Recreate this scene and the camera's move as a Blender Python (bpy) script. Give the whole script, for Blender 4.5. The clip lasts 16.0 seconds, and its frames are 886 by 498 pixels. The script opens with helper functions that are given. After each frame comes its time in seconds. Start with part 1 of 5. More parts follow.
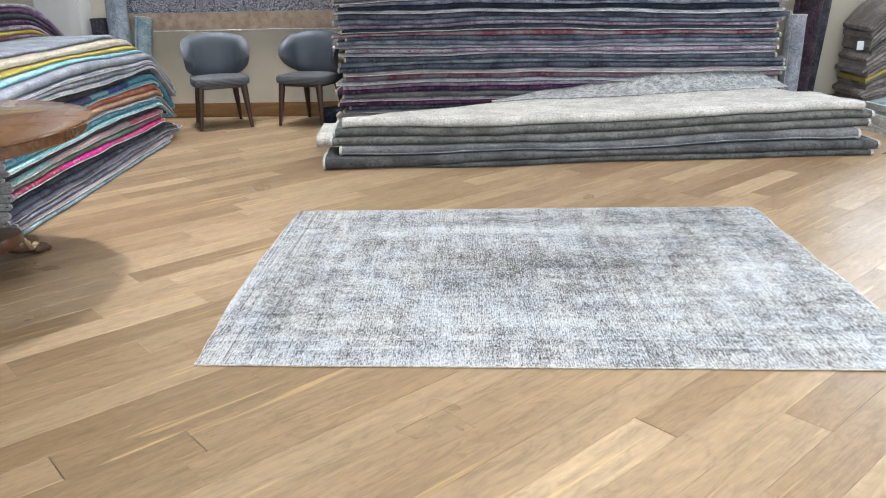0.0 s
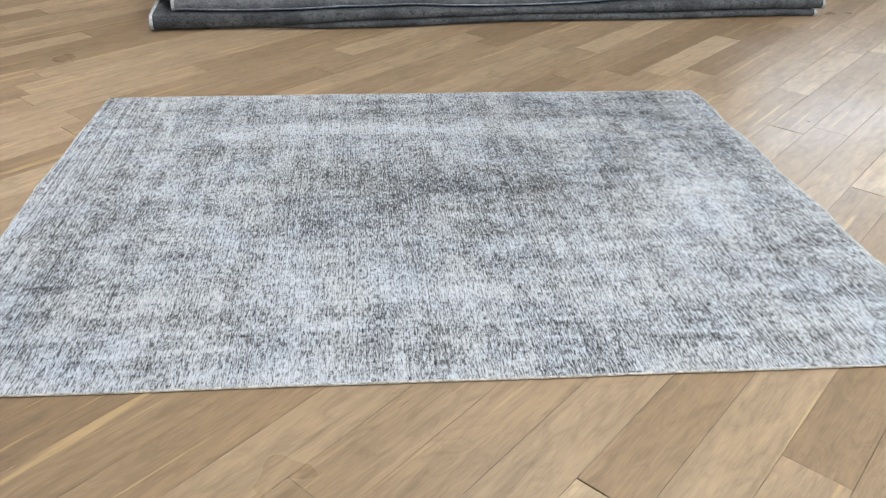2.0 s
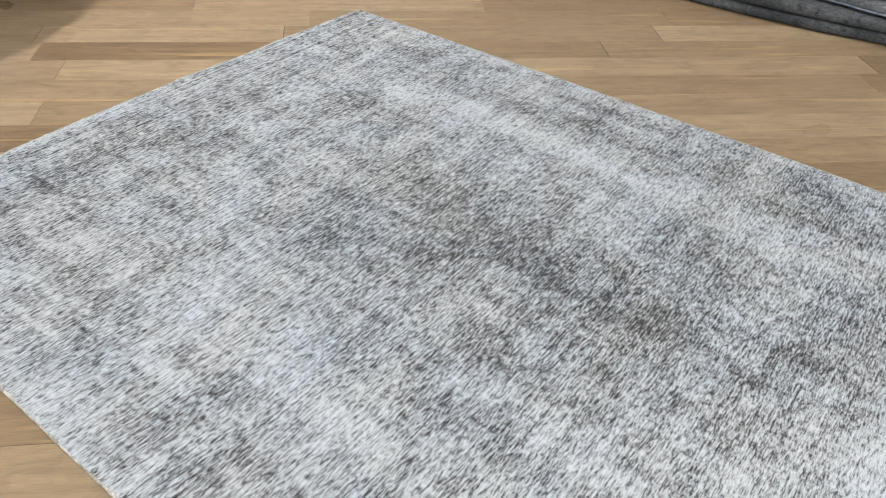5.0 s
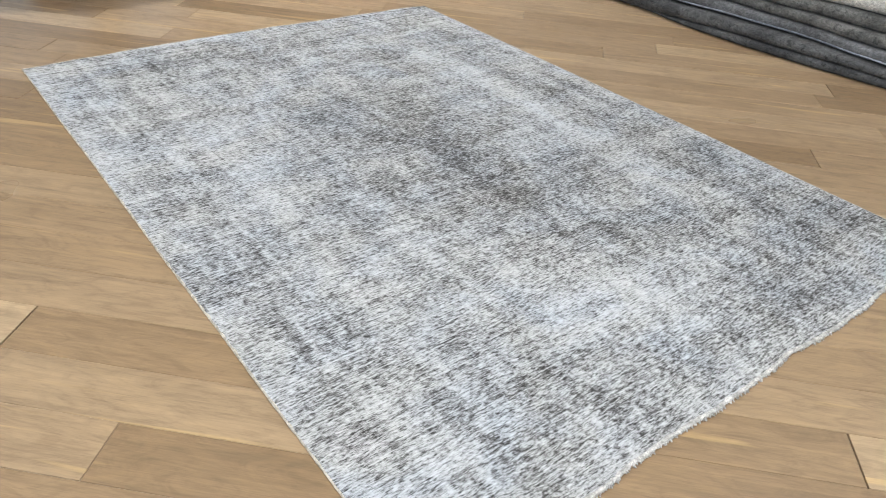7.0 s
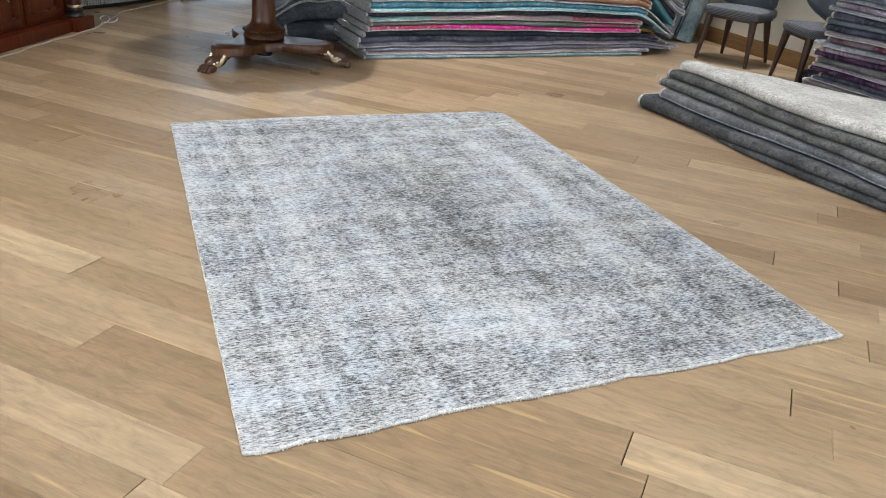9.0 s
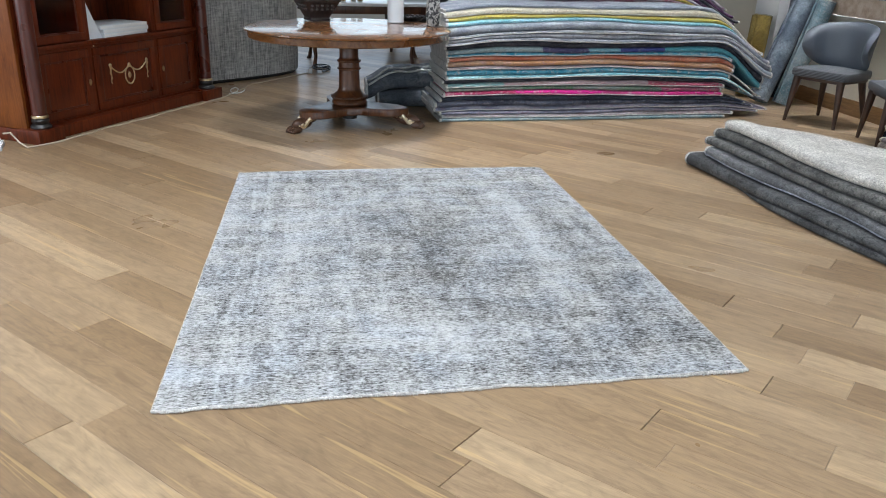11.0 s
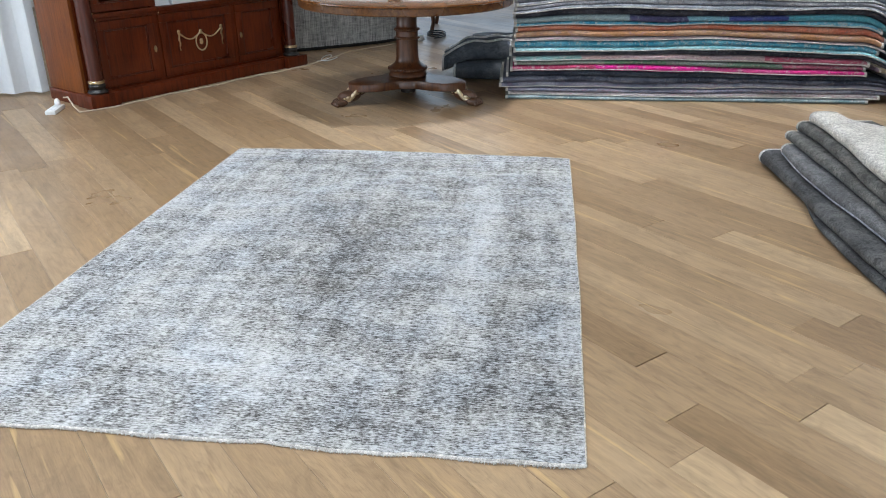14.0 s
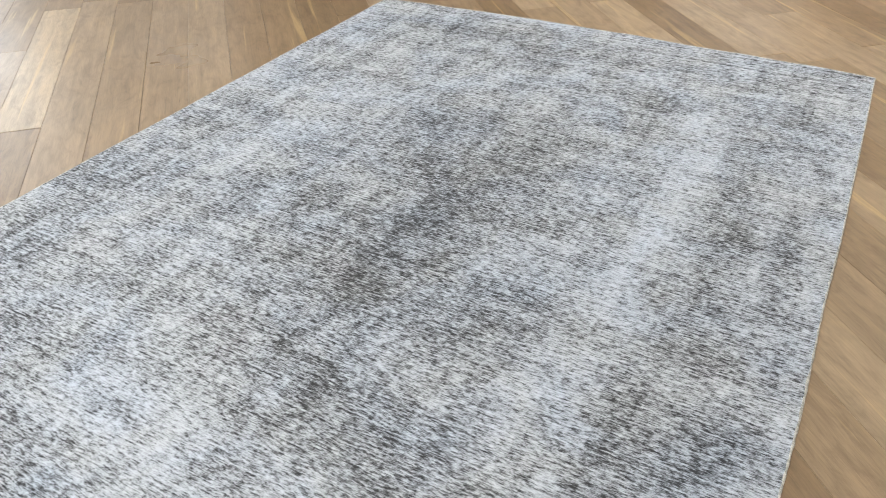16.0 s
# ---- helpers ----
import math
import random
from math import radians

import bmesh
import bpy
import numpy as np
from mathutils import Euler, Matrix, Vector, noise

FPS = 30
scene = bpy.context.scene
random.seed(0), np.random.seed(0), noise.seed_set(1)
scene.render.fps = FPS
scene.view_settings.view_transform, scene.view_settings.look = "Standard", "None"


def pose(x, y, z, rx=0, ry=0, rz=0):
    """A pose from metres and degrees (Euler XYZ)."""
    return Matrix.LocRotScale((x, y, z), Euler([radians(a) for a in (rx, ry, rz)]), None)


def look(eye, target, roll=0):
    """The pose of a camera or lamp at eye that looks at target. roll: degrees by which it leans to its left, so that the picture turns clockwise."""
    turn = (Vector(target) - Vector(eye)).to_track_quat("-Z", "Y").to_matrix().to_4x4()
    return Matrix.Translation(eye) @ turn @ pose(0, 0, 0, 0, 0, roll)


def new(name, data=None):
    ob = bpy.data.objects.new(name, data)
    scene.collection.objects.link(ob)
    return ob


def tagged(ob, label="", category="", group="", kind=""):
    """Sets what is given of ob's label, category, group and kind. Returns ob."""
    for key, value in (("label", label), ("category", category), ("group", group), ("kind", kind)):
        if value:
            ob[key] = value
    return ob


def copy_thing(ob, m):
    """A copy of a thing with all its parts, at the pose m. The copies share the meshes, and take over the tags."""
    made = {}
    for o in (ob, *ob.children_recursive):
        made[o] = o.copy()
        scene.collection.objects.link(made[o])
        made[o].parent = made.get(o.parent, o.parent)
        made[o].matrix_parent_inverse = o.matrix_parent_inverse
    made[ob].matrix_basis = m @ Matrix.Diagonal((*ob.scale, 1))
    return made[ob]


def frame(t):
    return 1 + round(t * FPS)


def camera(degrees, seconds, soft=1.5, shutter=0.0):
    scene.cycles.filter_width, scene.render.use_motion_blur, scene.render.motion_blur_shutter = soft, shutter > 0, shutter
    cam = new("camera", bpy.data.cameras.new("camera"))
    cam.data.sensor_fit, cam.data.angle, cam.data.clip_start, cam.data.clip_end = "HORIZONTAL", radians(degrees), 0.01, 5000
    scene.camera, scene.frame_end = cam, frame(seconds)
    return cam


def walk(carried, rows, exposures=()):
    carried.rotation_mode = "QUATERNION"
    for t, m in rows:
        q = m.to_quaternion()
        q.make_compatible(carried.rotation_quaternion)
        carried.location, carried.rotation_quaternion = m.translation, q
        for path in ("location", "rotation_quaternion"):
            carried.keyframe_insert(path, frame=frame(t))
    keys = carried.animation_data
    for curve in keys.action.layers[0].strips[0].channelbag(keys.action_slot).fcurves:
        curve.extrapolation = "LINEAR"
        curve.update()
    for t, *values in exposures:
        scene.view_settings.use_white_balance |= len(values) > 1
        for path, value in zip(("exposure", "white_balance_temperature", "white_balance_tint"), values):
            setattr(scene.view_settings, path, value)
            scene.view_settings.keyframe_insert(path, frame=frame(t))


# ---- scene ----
cam = camera(59.2, 16.0, soft=1.0, shutter=0.0)
PATH = [
    (0, (-0.313, 0.492, 1.34), (-0.385, 2.377, 0.678), -1.2),
    (0.5, (-0.31, 0.64, 1.321), (-0.291, 2.499, 0.584), -0.5),
    (1, (-0.251, 0.93, 1.315), (-0.187, 2.75, 0.489), 0.1),
    (1.5, (-0.241, 1.214, 1.282), (-0.124, 2.978, 0.347), 1.0),
    (2, (-0.231, 1.539, 1.285), (-0.034, 3.234, 0.243), 1.6),
    (2.5, (-0.131, 1.826, 1.229), (0.054, 3.472, 0.108), 1.9),
    (3, (-0.027, 2.122, 1.221), (0.032, 3.737, 0.042), 2.8),
    (3.4, (0.075, 2.406, 1.2), (-0.045, 3.985, -0.022), 3.2),
    (3.5, (0.091, 2.474, 1.195), (-0.079, 4.045, -0.031), 3.1),
    (3.7, (0.144, 2.578, 1.195), (-0.175, 4.116, -0.043), 2.4),
    (4.75, (0.614, 2.69, 1.228), (-0.188, 4.029, -0.022), 3.2),
    (5.8, (1.257, 2.553, 1.255), (0.162, 3.719, 0.054), 3.9),
    (6, (1.382, 2.559, 1.245), (0.274, 3.73, 0.061), 4.5),
    (6.5, (1.643, 2.532, 1.228), (0.468, 3.688, 0.095), 5.4),
    (7, (1.929, 2.46, 1.224), (0.665, 3.547, 0.12), 5.0),
    (7.5, (2.211, 2.54, 1.224), (0.845, 3.544, 0.163), 4.3),
    (8, (2.47, 2.617, 1.253), (1.008, 3.564, 0.271), 5.3),
    (8.5, (2.727, 2.617, 1.284), (1.173, 3.482, 0.369), 5.9),
    (9, (2.917, 2.763, 1.316), (1.272, 3.505, 0.454), 5.2),
    (9.5, (3.065, 2.995, 1.328), (1.346, 3.609, 0.51), 4.6),
    (9.7, (3.121, 3.057, 1.331), (1.377, 3.619, 0.529), 4.3),
    (10.75, (3.49, 3.41, 1.37), (1.665, 3.765, 0.634), 2.2),
    (11.8, (3.693, 3.757, 1.408), (1.837, 3.991, 0.701), 0.1),
    (12, (3.688, 3.834, 1.406), (1.831, 4.059, 0.698), -0.7),
    (12.5, (3.553, 4.062, 1.392), (1.719, 4.304, 0.63), -1.1),
    (13, (3.413, 4.314, 1.391), (1.585, 4.491, 0.601), -0.2),
    (13.5, (3.277, 4.654, 1.407), (1.429, 4.574, 0.647), -0.7),
    (14, (3.032, 4.845, 1.374), (1.222, 4.604, 0.557), -0.3),
    (14.5, (2.677, 4.949, 1.344), (0.946, 4.637, 0.39), -0.1),
    (15, (2.274, 5.055, 1.269), (0.63, 4.585, 0.231), -1.1),
    (15.5, (1.916, 5.033, 1.254), (0.376, 4.362, 0.169), -1.2),
    (16, (1.558, 4.921, 1.145), (0.153, 4.126, -0.035), -1.4),
]
EXPOSURES = [(0, 0.02, 6320, 10), (1.5, -0.25, 6220, 10), (3.3, -0.47, 6300, 10), (5.5, -0.36, 6500, 10), (7, -0.33, 6500, 10), (9, -0.26, 6340, 10), (12, -0.28, 6070, 9), (14, -0.25, 6150, 9), (16, -0.38, 6420, 10)]
walk(cam, [(t, look(eye, target, roll)) for t, eye, target, roll in PATH], EXPOSURES)

# ---- world, large lights ----
world = bpy.data.worlds.new("daylight")
scene.world = world
world.use_nodes = True
wn = world.node_tree.nodes
sky = wn.new("ShaderNodeTexSky")
sky.sky_type, sky.sun_disc = "NISHITA", False
sky.sun_elevation, sky.sun_rotation = radians(42), radians(200)
world.node_tree.links.new(sky.outputs[0], wn["Background"].inputs[0])
wn["Background"].inputs[1].default_value = 0.14


def area_lamp(name, eye, target, w, h, watts, colour):
    d = bpy.data.lights.new(name, "AREA")
    d.shape, d.size, d.size_y, d.energy, d.color = "RECTANGLE", w, h, watts, colour
    ob = new(name, d)
    ob.matrix_world = look(eye, target)
    return ob


DAY = (0.82, 0.92, 1.0)
area_lamp("window_light_south", (0.5, -2.35, 1.75), (0.5, 4, 1.2), 7.0, 2.3, 255, DAY)
area_lamp("window_light_east", (6.1, 3.0, 1.75), (0, 3.6, 1.0), 6.0, 2.3, 125, DAY)
area_lamp("window_light_west", (-9.7, 3.5, 1.6), (-2, 3.6, 0.6), 8.0, 2.4, 72, DAY)
area_lamp("window_light_north", (4.8, 8.4, 1.9), (3.5, 2, 0.2), 2.4, 1.8, 72, DAY)
LAMP_Z = 5.3
# one small spot over the round table, unseen wide panels added as fill elsewhere: x, y, watts, radius
DOWNLIGHTS = [(-2.6, 4.53, 33, 0.15), (0.8, 3.3, 74, 0.9), (-2.75, 7.85, 70, 0.3), (1.1, 7.3, 33, 0.7), (3.9, 4.6, 62, 0.9), (-0.4, 0.6, 64, 0.9)]
for x, y, watts, r in DOWNLIGHTS:
    d = bpy.data.lights.new("downlight_bulb", "AREA")
    d.shape, d.size, d.energy, d.color, d.spread = "DISK", 2 * r, watts, (0.95, 0.97, 1.0), radians(58 if r < 0.2 else 85 if r < 0.4 else 98)
    new("downlight_bulb", d).matrix_world = look((x, y, LAMP_Z), (x, y, 0))


# ---- material tools ----
class Mat:
    def __init__(self, name, rough=0.6, metal=0.0):
        self.m = bpy.data.materials.new(name)
        self.m.use_nodes = True
        self.t = self.m.node_tree
        self.b = self.t.nodes["Principled BSDF"]
        self.set(self.b, "Roughness", rough)
        self.set(self.b, "Metallic", metal)

    def set(self, node, key, v):
        if isinstance(v, bpy.types.NodeSocket):
            self.t.links.new(v, node.inputs[key])
        elif isinstance(v, tuple) and len(v) == 3 and node.inputs[key].type == "RGBA":
            node.inputs[key].default_value = (*v, 1)
        else:
            node.inputs[key].default_value = v

    def node(self, kind, **ins):
        n = self.t.nodes.new("ShaderNode" + kind)
        for k, v in ins.items():
            self.set(n, k, v)
        return n

    def pos(self, world=False):
        return self.node("NewGeometry").outputs["Position"] if world else self.node("TexCoord").outputs["Object"]

    def map(self, vec, scale=(1, 1, 1), rot=(0, 0, 0), loc=(0, 0, 0)):
        return self.node("Mapping", Vector=vec, Scale=scale, Rotation=rot, Location=loc).outputs[0]

    def noise(self, vec, scale, detail=3.0, rough=0.55, dist=0.0):
        return self.node("TexNoise", Vector=vec, Scale=scale, Detail=detail, Roughness=rough, Distortion=dist).outputs["Fac"]

    def ramp(self, fac, stops, const=False):
        n = self.node("ValToRGB", Fac=fac)
        r = n.color_ramp
        if const:
            r.interpolation = "CONSTANT"
        while len(r.elements) < len(stops):
            r.elements.new(0.5)
        for e, (p, c) in zip(r.elements, stops):
            e.position = p
        for e, (p, c) in zip(r.elements, stops):
            e.color = (*c, 1) if isinstance(c, tuple) else (c, c, c, 1)
        return n.outputs[0]

    def mix(self, fac, a, b, blend="MIX"):
        n = self.t.nodes.new("ShaderNodeMix")
        n.data_type, n.blend_type = "RGBA", blend
        self.set(n, 0, fac), self.set(n, 6, a), self.set(n, 7, b)
        return n.outputs[2]

    def math(self, op, a, b=0.0, c=0.0):
        n = self.t.nodes.new("ShaderNodeMath")
        n.operation = op
        self.set(n, 0, a), self.set(n, 1, b), self.set(n, 2, c)
        return n.outputs[0]

    def bump(self, height, strength=0.3, dist=0.01):
        self.set(self.b, "Normal", self.node("Bump", Height=height, Strength=strength, Distance=dist).outputs[0])

    def colour(self, c):
        self.set(self.b, "Base Color", c)
        return self


def scale3(c, k):
    return tuple(min(1.0, v * k) for v in c)


def textile(name, a, b, c=None, patch=5.0, motif=0.5, blocks=None, light=1.0):
    """Washed wool: two tones in soft patches, small worn motifs in a third, knots and a fine weave."""
    m = Mat(name, 0.95)
    o = m.node("ObjectInfo").outputs["Random"]
    p = m.pos()
    shift = m.node("CombineXYZ", X=m.math("MULTIPLY", o, 37.0), Y=m.math("MULTIPLY", o, 11.0), Z=0.0).outputs[0]
    n = m.t.nodes.new("ShaderNodeVectorMath")
    m.set(n, 0, p), m.set(n, 1, shift)
    q = n.outputs[0]
    col = m.ramp(m.noise(q, patch, 4, 0.6), [(0.41, a), (0.59, b)])
    if blocks:
        x = m.node("SeparateXYZ", Vector=p).outputs[0]
        wob = m.math("ADD", x, m.math("MULTIPLY", m.math("SUBTRACT", m.noise(q, 30, 2), 0.5), 0.05))
        col = m.mix(0.82, col, m.ramp(m.math("DIVIDE", wob, 3.2), blocks, True))
    if c:
        spot = m.ramp(m.noise(q, 34, 3, 0.65, 0.6), [(0.54, 0.0), (0.62, motif)])
        col = m.mix(spot, col, c)
    knots = m.noise(m.map(q, (1, 1, 1)), 260, 2, 0.7)
    tufts = m.noise(m.map(q, (1, 1, 1.6)), 75, 3, 0.7)
    col = m.mix(0.6, col, m.ramp(tufts, [(0.32, 0.34), (0.66, 1.38)]), "MULTIPLY")
    col = m.mix(0.55, col, m.ramp(knots, [(0.3, 0.32), (0.68, 1.3)]), "MULTIPLY")
    m.colour(col)
    m.set(m.b, "Specular IOR Level", 0.15)
    m.set(m.b, "Sheen Weight", 0.04)
    m.set(m.b, "Sheen Roughness", 0.6)
    m.bump(m.math("ADD", knots, m.math("MULTIPLY", m.noise(q, 45, 3), 1.5)), 0.5, 0.004)
    return m.m


def timber(name, dark, light, rough, coat=0.0, along=2, fig=1.0, spec=0.5):
    """Figured wood with grain along the given axis of the part."""
    m = Mat(name, rough)
    p = m.pos()
    sc = [14.0, 14.0, 14.0]
    sc[along] = 1.3
    g = m.noise(m.map(p, tuple(sc)), 3.0, 5, 0.6, 0.8)
    fine = m.noise(m.map(p, tuple(s * 9 for s in sc)), 3.0, 3, 0.6)
    blot = m.noise(p, 3.2, 3, 0.55, 0.5)
    col = m.ramp(m.math("ADD", m.math("MULTIPLY", g, 0.65), m.math("MULTIPLY", blot, 0.35 * fig)), [(0.34, dark), (0.62, light)])
    col = m.mix(0.3, col, m.ramp(fine, [(0.35, 0.55), (0.6, 1.1)]), "MULTIPLY")
    m.colour(col)
    m.set(m.b, "Coat Weight", coat)
    m.set(m.b, "Specular IOR Level", spec)
    m.set(m.b, "Coat Roughness", 0.06)
    m.set(m.b, "Roughness", m.ramp(blot, [(0.3, rough * 0.8), (0.7, min(1.0, rough * 1.25))]))
    m.bump(fine, 0.08, 0.002)
    return m.m


def plain(name, c, rough=0.6, metal=0.0, grain=30.0, vary=0.12, bump=0.05):
    m = Mat(name, rough, metal)
    p = m.pos()
    n1, n2 = m.noise(p, grain, 4), m.noise(p, 2.5, 3)
    f = m.math("ADD", m.math("MULTIPLY", n1, 0.5), m.math("MULTIPLY", n2, 0.5))
    m.colour(m.ramp(f, [(0.35, scale3(c, 1 - vary)), (0.65, scale3(c, 1 + vary))]))
    m.set(m.b, "Roughness", m.ramp(n2, [(0.3, rough * 0.85), (0.7, min(1, rough * 1.15))]))
    m.bump(n1, bump, 0.002)
    return m.m


# ---- materials ----
PLANK_YAW = 43.5


def oak(name, joined):
    """Oiled oak boards: a tone of its own for each board, long grain, yellow heartwood streaks."""
    m = Mat(name, 0.42)
    rnd = m.node("NewGeometry").outputs["Random Per Island"] if joined else m.node("ObjectInfo").outputs["Random"]
    p = m.map(m.pos(True), rot=(0, 0, radians(-PLANK_YAW)))
    n = m.t.nodes.new("ShaderNodeVectorMath")
    m.set(n, 0, p)
    m.set(n, 1, m.node("CombineXYZ", X=m.math("MULTIPLY", rnd, 53.0), Y=m.math("MULTIPLY", rnd, 17.0), Z=m.math("MULTIPLY", rnd, 29.0)).outputs[0])
    q = n.outputs[0]
    long = m.noise(m.map(q, (1.0, 12.0, 1.0)), 2.4, 5, 0.6, 0.7)
    fine = m.noise(m.map(q, (4.0, 90.0, 1.0)), 2.5, 4, 0.65, 0.2)
    pores = m.noise(m.map(q, (14.0, 260.0, 1.0)), 2.0, 2, 0.6)
    shade = rnd if joined else m.node("ObjectInfo").outputs["Color"]
    tone = m.ramp(shade, [(0.0, (0.205, 0.130, 0.068)), (0.25, (0.272, 0.181, 0.101)), (0.6, (0.338, 0.235, 0.140)), (0.86, (0.425, 0.308, 0.188)), (1.0, (0.49, 0.37, 0.245))])
    col = m.mix(0.55, tone, m.ramp(long, [(0.3, 0.66), (0.5, 0.98), (0.72, 1.28)]), "MULTIPLY")
    mottle = m.noise(m.map(q, (2.2, 6.0, 1.0)), 3.0, 5, 0.62, 1.6)
    col = m.mix(0.68, col, m.ramp(mottle, [(0.34, (0.74, 0.72, 0.70)), (0.5, (1.0, 1.0, 1.0)), (0.68, (1.17, 1.15, 1.08))]), "MULTIPLY")
    rings = m.math("FRACT", m.math("MULTIPLY", m.noise(m.map(q, (0.7, 5.5, 1.0)), 1.5, 1, 0.4, 0.4), 22.0))
    col = m.mix(0.3, col, m.ramp(rings, [(0.0, 0.78), (0.2, 1.0), (0.85, 1.03), (1.0, 0.78)]), "MULTIPLY")
    streak = m.ramp(m.noise(m.map(q, (0.6, 13.0, 1.0)), 1.7, 3, 0.5, 0.5), [(0.63, 0.0), (0.68, 0.42), (0.72, 0.45), (0.75, 0.1)])
    col = m.mix(streak, col, (0.62, 0.42, 0.19))
    col = m.mix(0.3, col, m.ramp(fine, [(0.3, 0.7), (0.65, 1.15)]), "MULTIPLY")
    col = m.mix(0.22, col, m.ramp(pores, [(0.32, 0.5), (0.5, 1.05)]), "MULTIPLY")
    check = m.ramp(m.noise(m.map(q, (3.0, 42.0, 1.0)), 1.3, 3, 0.6, 0.5), [(0.75, 0.0), (0.78, 0.5)])
    col = m.mix(check, col, (0.12, 0.068, 0.032))
    m.colour(col)
    m.set(m.b, "Roughness", m.ramp(m.noise(p, 1.6, 4), [(0.3, 0.27), (0.7, 0.42)]))
    m.bump(m.math("ADD", fine, m.math("MULTIPLY", pores, 0.5)), 0.12, 0.0015)
    return m.m


# worn and overdyed patches: middle, half width, half depth, lighter or darker
RUG_BLOTCHES = [(0.12, 0.02, 0.3, 0.16, -0.2), (-0.22, 0.12, 0.26, 0.14, -0.2), (0.5, 0.03, 0.2, 0.09, -0.2), (0.1, -0.32, 0.24, 0.08, -0.2), (1.0, 0.4, 0.2, 0.12, -0.17),
                (0.65, 0.73, 0.36, 0.12, -0.18), (0.66, -0.86, 0.16, 0.07, -0.14), (0.88, -0.5, 0.13, 0.12, -0.15), (-1.0, -0.3, 0.16, 0.4, -0.16), (-0.87, 0.5, 0.14, 0.4, -0.16), (0.77, 0.35, 0.06, 0.16, -0.2),
                (0.02, 0.575, 0.72, 0.065, 0.24), (-0.04, -0.72, 0.4, 0.11, 0.17), (0.6, -0.33, 0.22, 0.13, 0.2), (1.07, 0.03, 0.17, 0.12, 0.26), (1.17, -0.85, 0.22, 0.16, 0.26), (-0.5, -0.34, 0.2, 0.15, 0.18), (-0.2, -0.93, 0.6, 0.06, 0.15)]


def distressed_rug():
    """The overdyed rug on the floor: hand-knotted streaks across it over a nearly worn-off border and field."""
    m = Mat("overdyed_pile", 0.95)
    p = m.pos()
    xyz = m.node("SeparateXYZ", Vector=p)
    warp = m.math("MULTIPLY", m.math("SUBTRACT", m.noise(p, 9, 3), 0.5), 0.07)
    ax, ay = m.math("ABSOLUTE", xyz.outputs[0]), m.math("ABSOLUTE", xyz.outputs[1])
    edge = m.math("ADD", m.math("MINIMUM", m.math("SUBTRACT", 1.35, ax), m.math("SUBTRACT", 1.0, ay)), warp)
    band = m.ramp(edge, [(0.0, 0.62), (0.05, 0.50), (0.11, 0.36), (0.2, 0.42), (0.29, 0.36), (0.34, 0.62), (0.42, 0.66), (0.5, 0.5), (0.66, 0.45), (0.95, 0.36)])
    cloud = m.noise(p, 3.0, 5, 0.62, 0.4)
    plaid = m.math("ADD", m.noise(m.map(p, (1.6, 11.0, 1)), 1.0, 5, 0.7), m.noise(m.map(p, (11.0, 1.6, 1), loc=(3, 5, 0)), 1.0, 5, 0.7))
    fleck = m.noise(p, 16.0, 4, 0.65, 0.3)
    v = m.math("MULTIPLY", band, 0.4)
    v = m.math("ADD", v, m.math("MULTIPLY", m.math("SUBTRACT", cloud, 0.5), 0.36))
    v = m.math("ADD", v, m.math("MULTIPLY", m.math("SUBTRACT", plaid, 1.0), 0.62))
    v = m.math("ADD", v, m.math("MULTIPLY", m.math("SUBTRACT", fleck, 0.5), 0.55))
    v = m.math("ADD", v, m.math("MULTIPLY", xyz.outputs[0], -0.025))
    lines = m.noise(m.map(p, (190, 4, 1)), 1.0, 2, 0.6)
    v = m.math("ADD", v, m.math("MULTIPLY", m.math("SUBTRACT", lines, 0.5), 0.7))
    wx = m.math("ADD", xyz.outputs[0], m.math("MULTIPLY", m.math("SUBTRACT", m.noise(p, 6, 4, 0.65), 0.5), 0.34))
    wy = m.math("ADD", xyz.outputs[1], m.math("MULTIPLY", m.math("SUBTRACT", m.noise(m.map(p, loc=(7, 3, 0)), 6, 4, 0.65), 0.5), 0.26))
    for bx, by, rx, ry, gain in RUG_BLOTCHES:
        dx = m.math("MULTIPLY", m.math("SUBTRACT", wx, bx), 1.0 / rx)
        dy = m.math("MULTIPLY", m.math("SUBTRACT", wy, by), 1.0 / ry)
        d2 = m.math("ADD", m.math("MULTIPLY", dx, dx), m.math("MULTIPLY", dy, dy))
        v = m.math("ADD", v, m.math("MULTIPLY", m.math("POWER", 2.718, m.math("MULTIPLY", d2, -0.8)), gain * 0.45))
    # long bare wefts near the far end, and two faint guard lines along one side
    strip = m.ramp(m.math("SUBTRACT", -0.98, xyz.outputs[0]), [(0.0, 0.0), (0.2, 1.0)])
    wefts = m.noise(m.map(p, (120, 0.8, 1)), 1.0, 2, 0.6)
    v = m.math("ADD", v, m.math("MULTIPLY", m.math("MULTIPLY", m.math("SUBTRACT", wefts, 0.5), 0.9), strip))
    bare = m.ramp(m.noise(m.map(p, (5.0, 9.0, 1), loc=(2, 8, 0)), 1.0, 3, 0.6), [(0.42, 0.0), (0.56, 1.0)])
    for gy, gain in ((-0.845, 0.16), (-0.79, -0.14), (-0.765, 0.14)):
        gap = m.math("ABSOLUTE", m.math("SUBTRACT", m.math("ADD", xyz.outputs[1], m.math("MULTIPLY", m.math("SUBTRACT", m.noise(p, 3, 2), 0.5), 0.05)), gy))
        v = m.math("ADD", v, m.math("MULTIPLY", m.math("MULTIPLY", m.ramp(gap, [(0.003, 1.0), (0.011, 0.0)]), bare), gain * 0.8))
    v = m.math("ADD", v, 0.215)
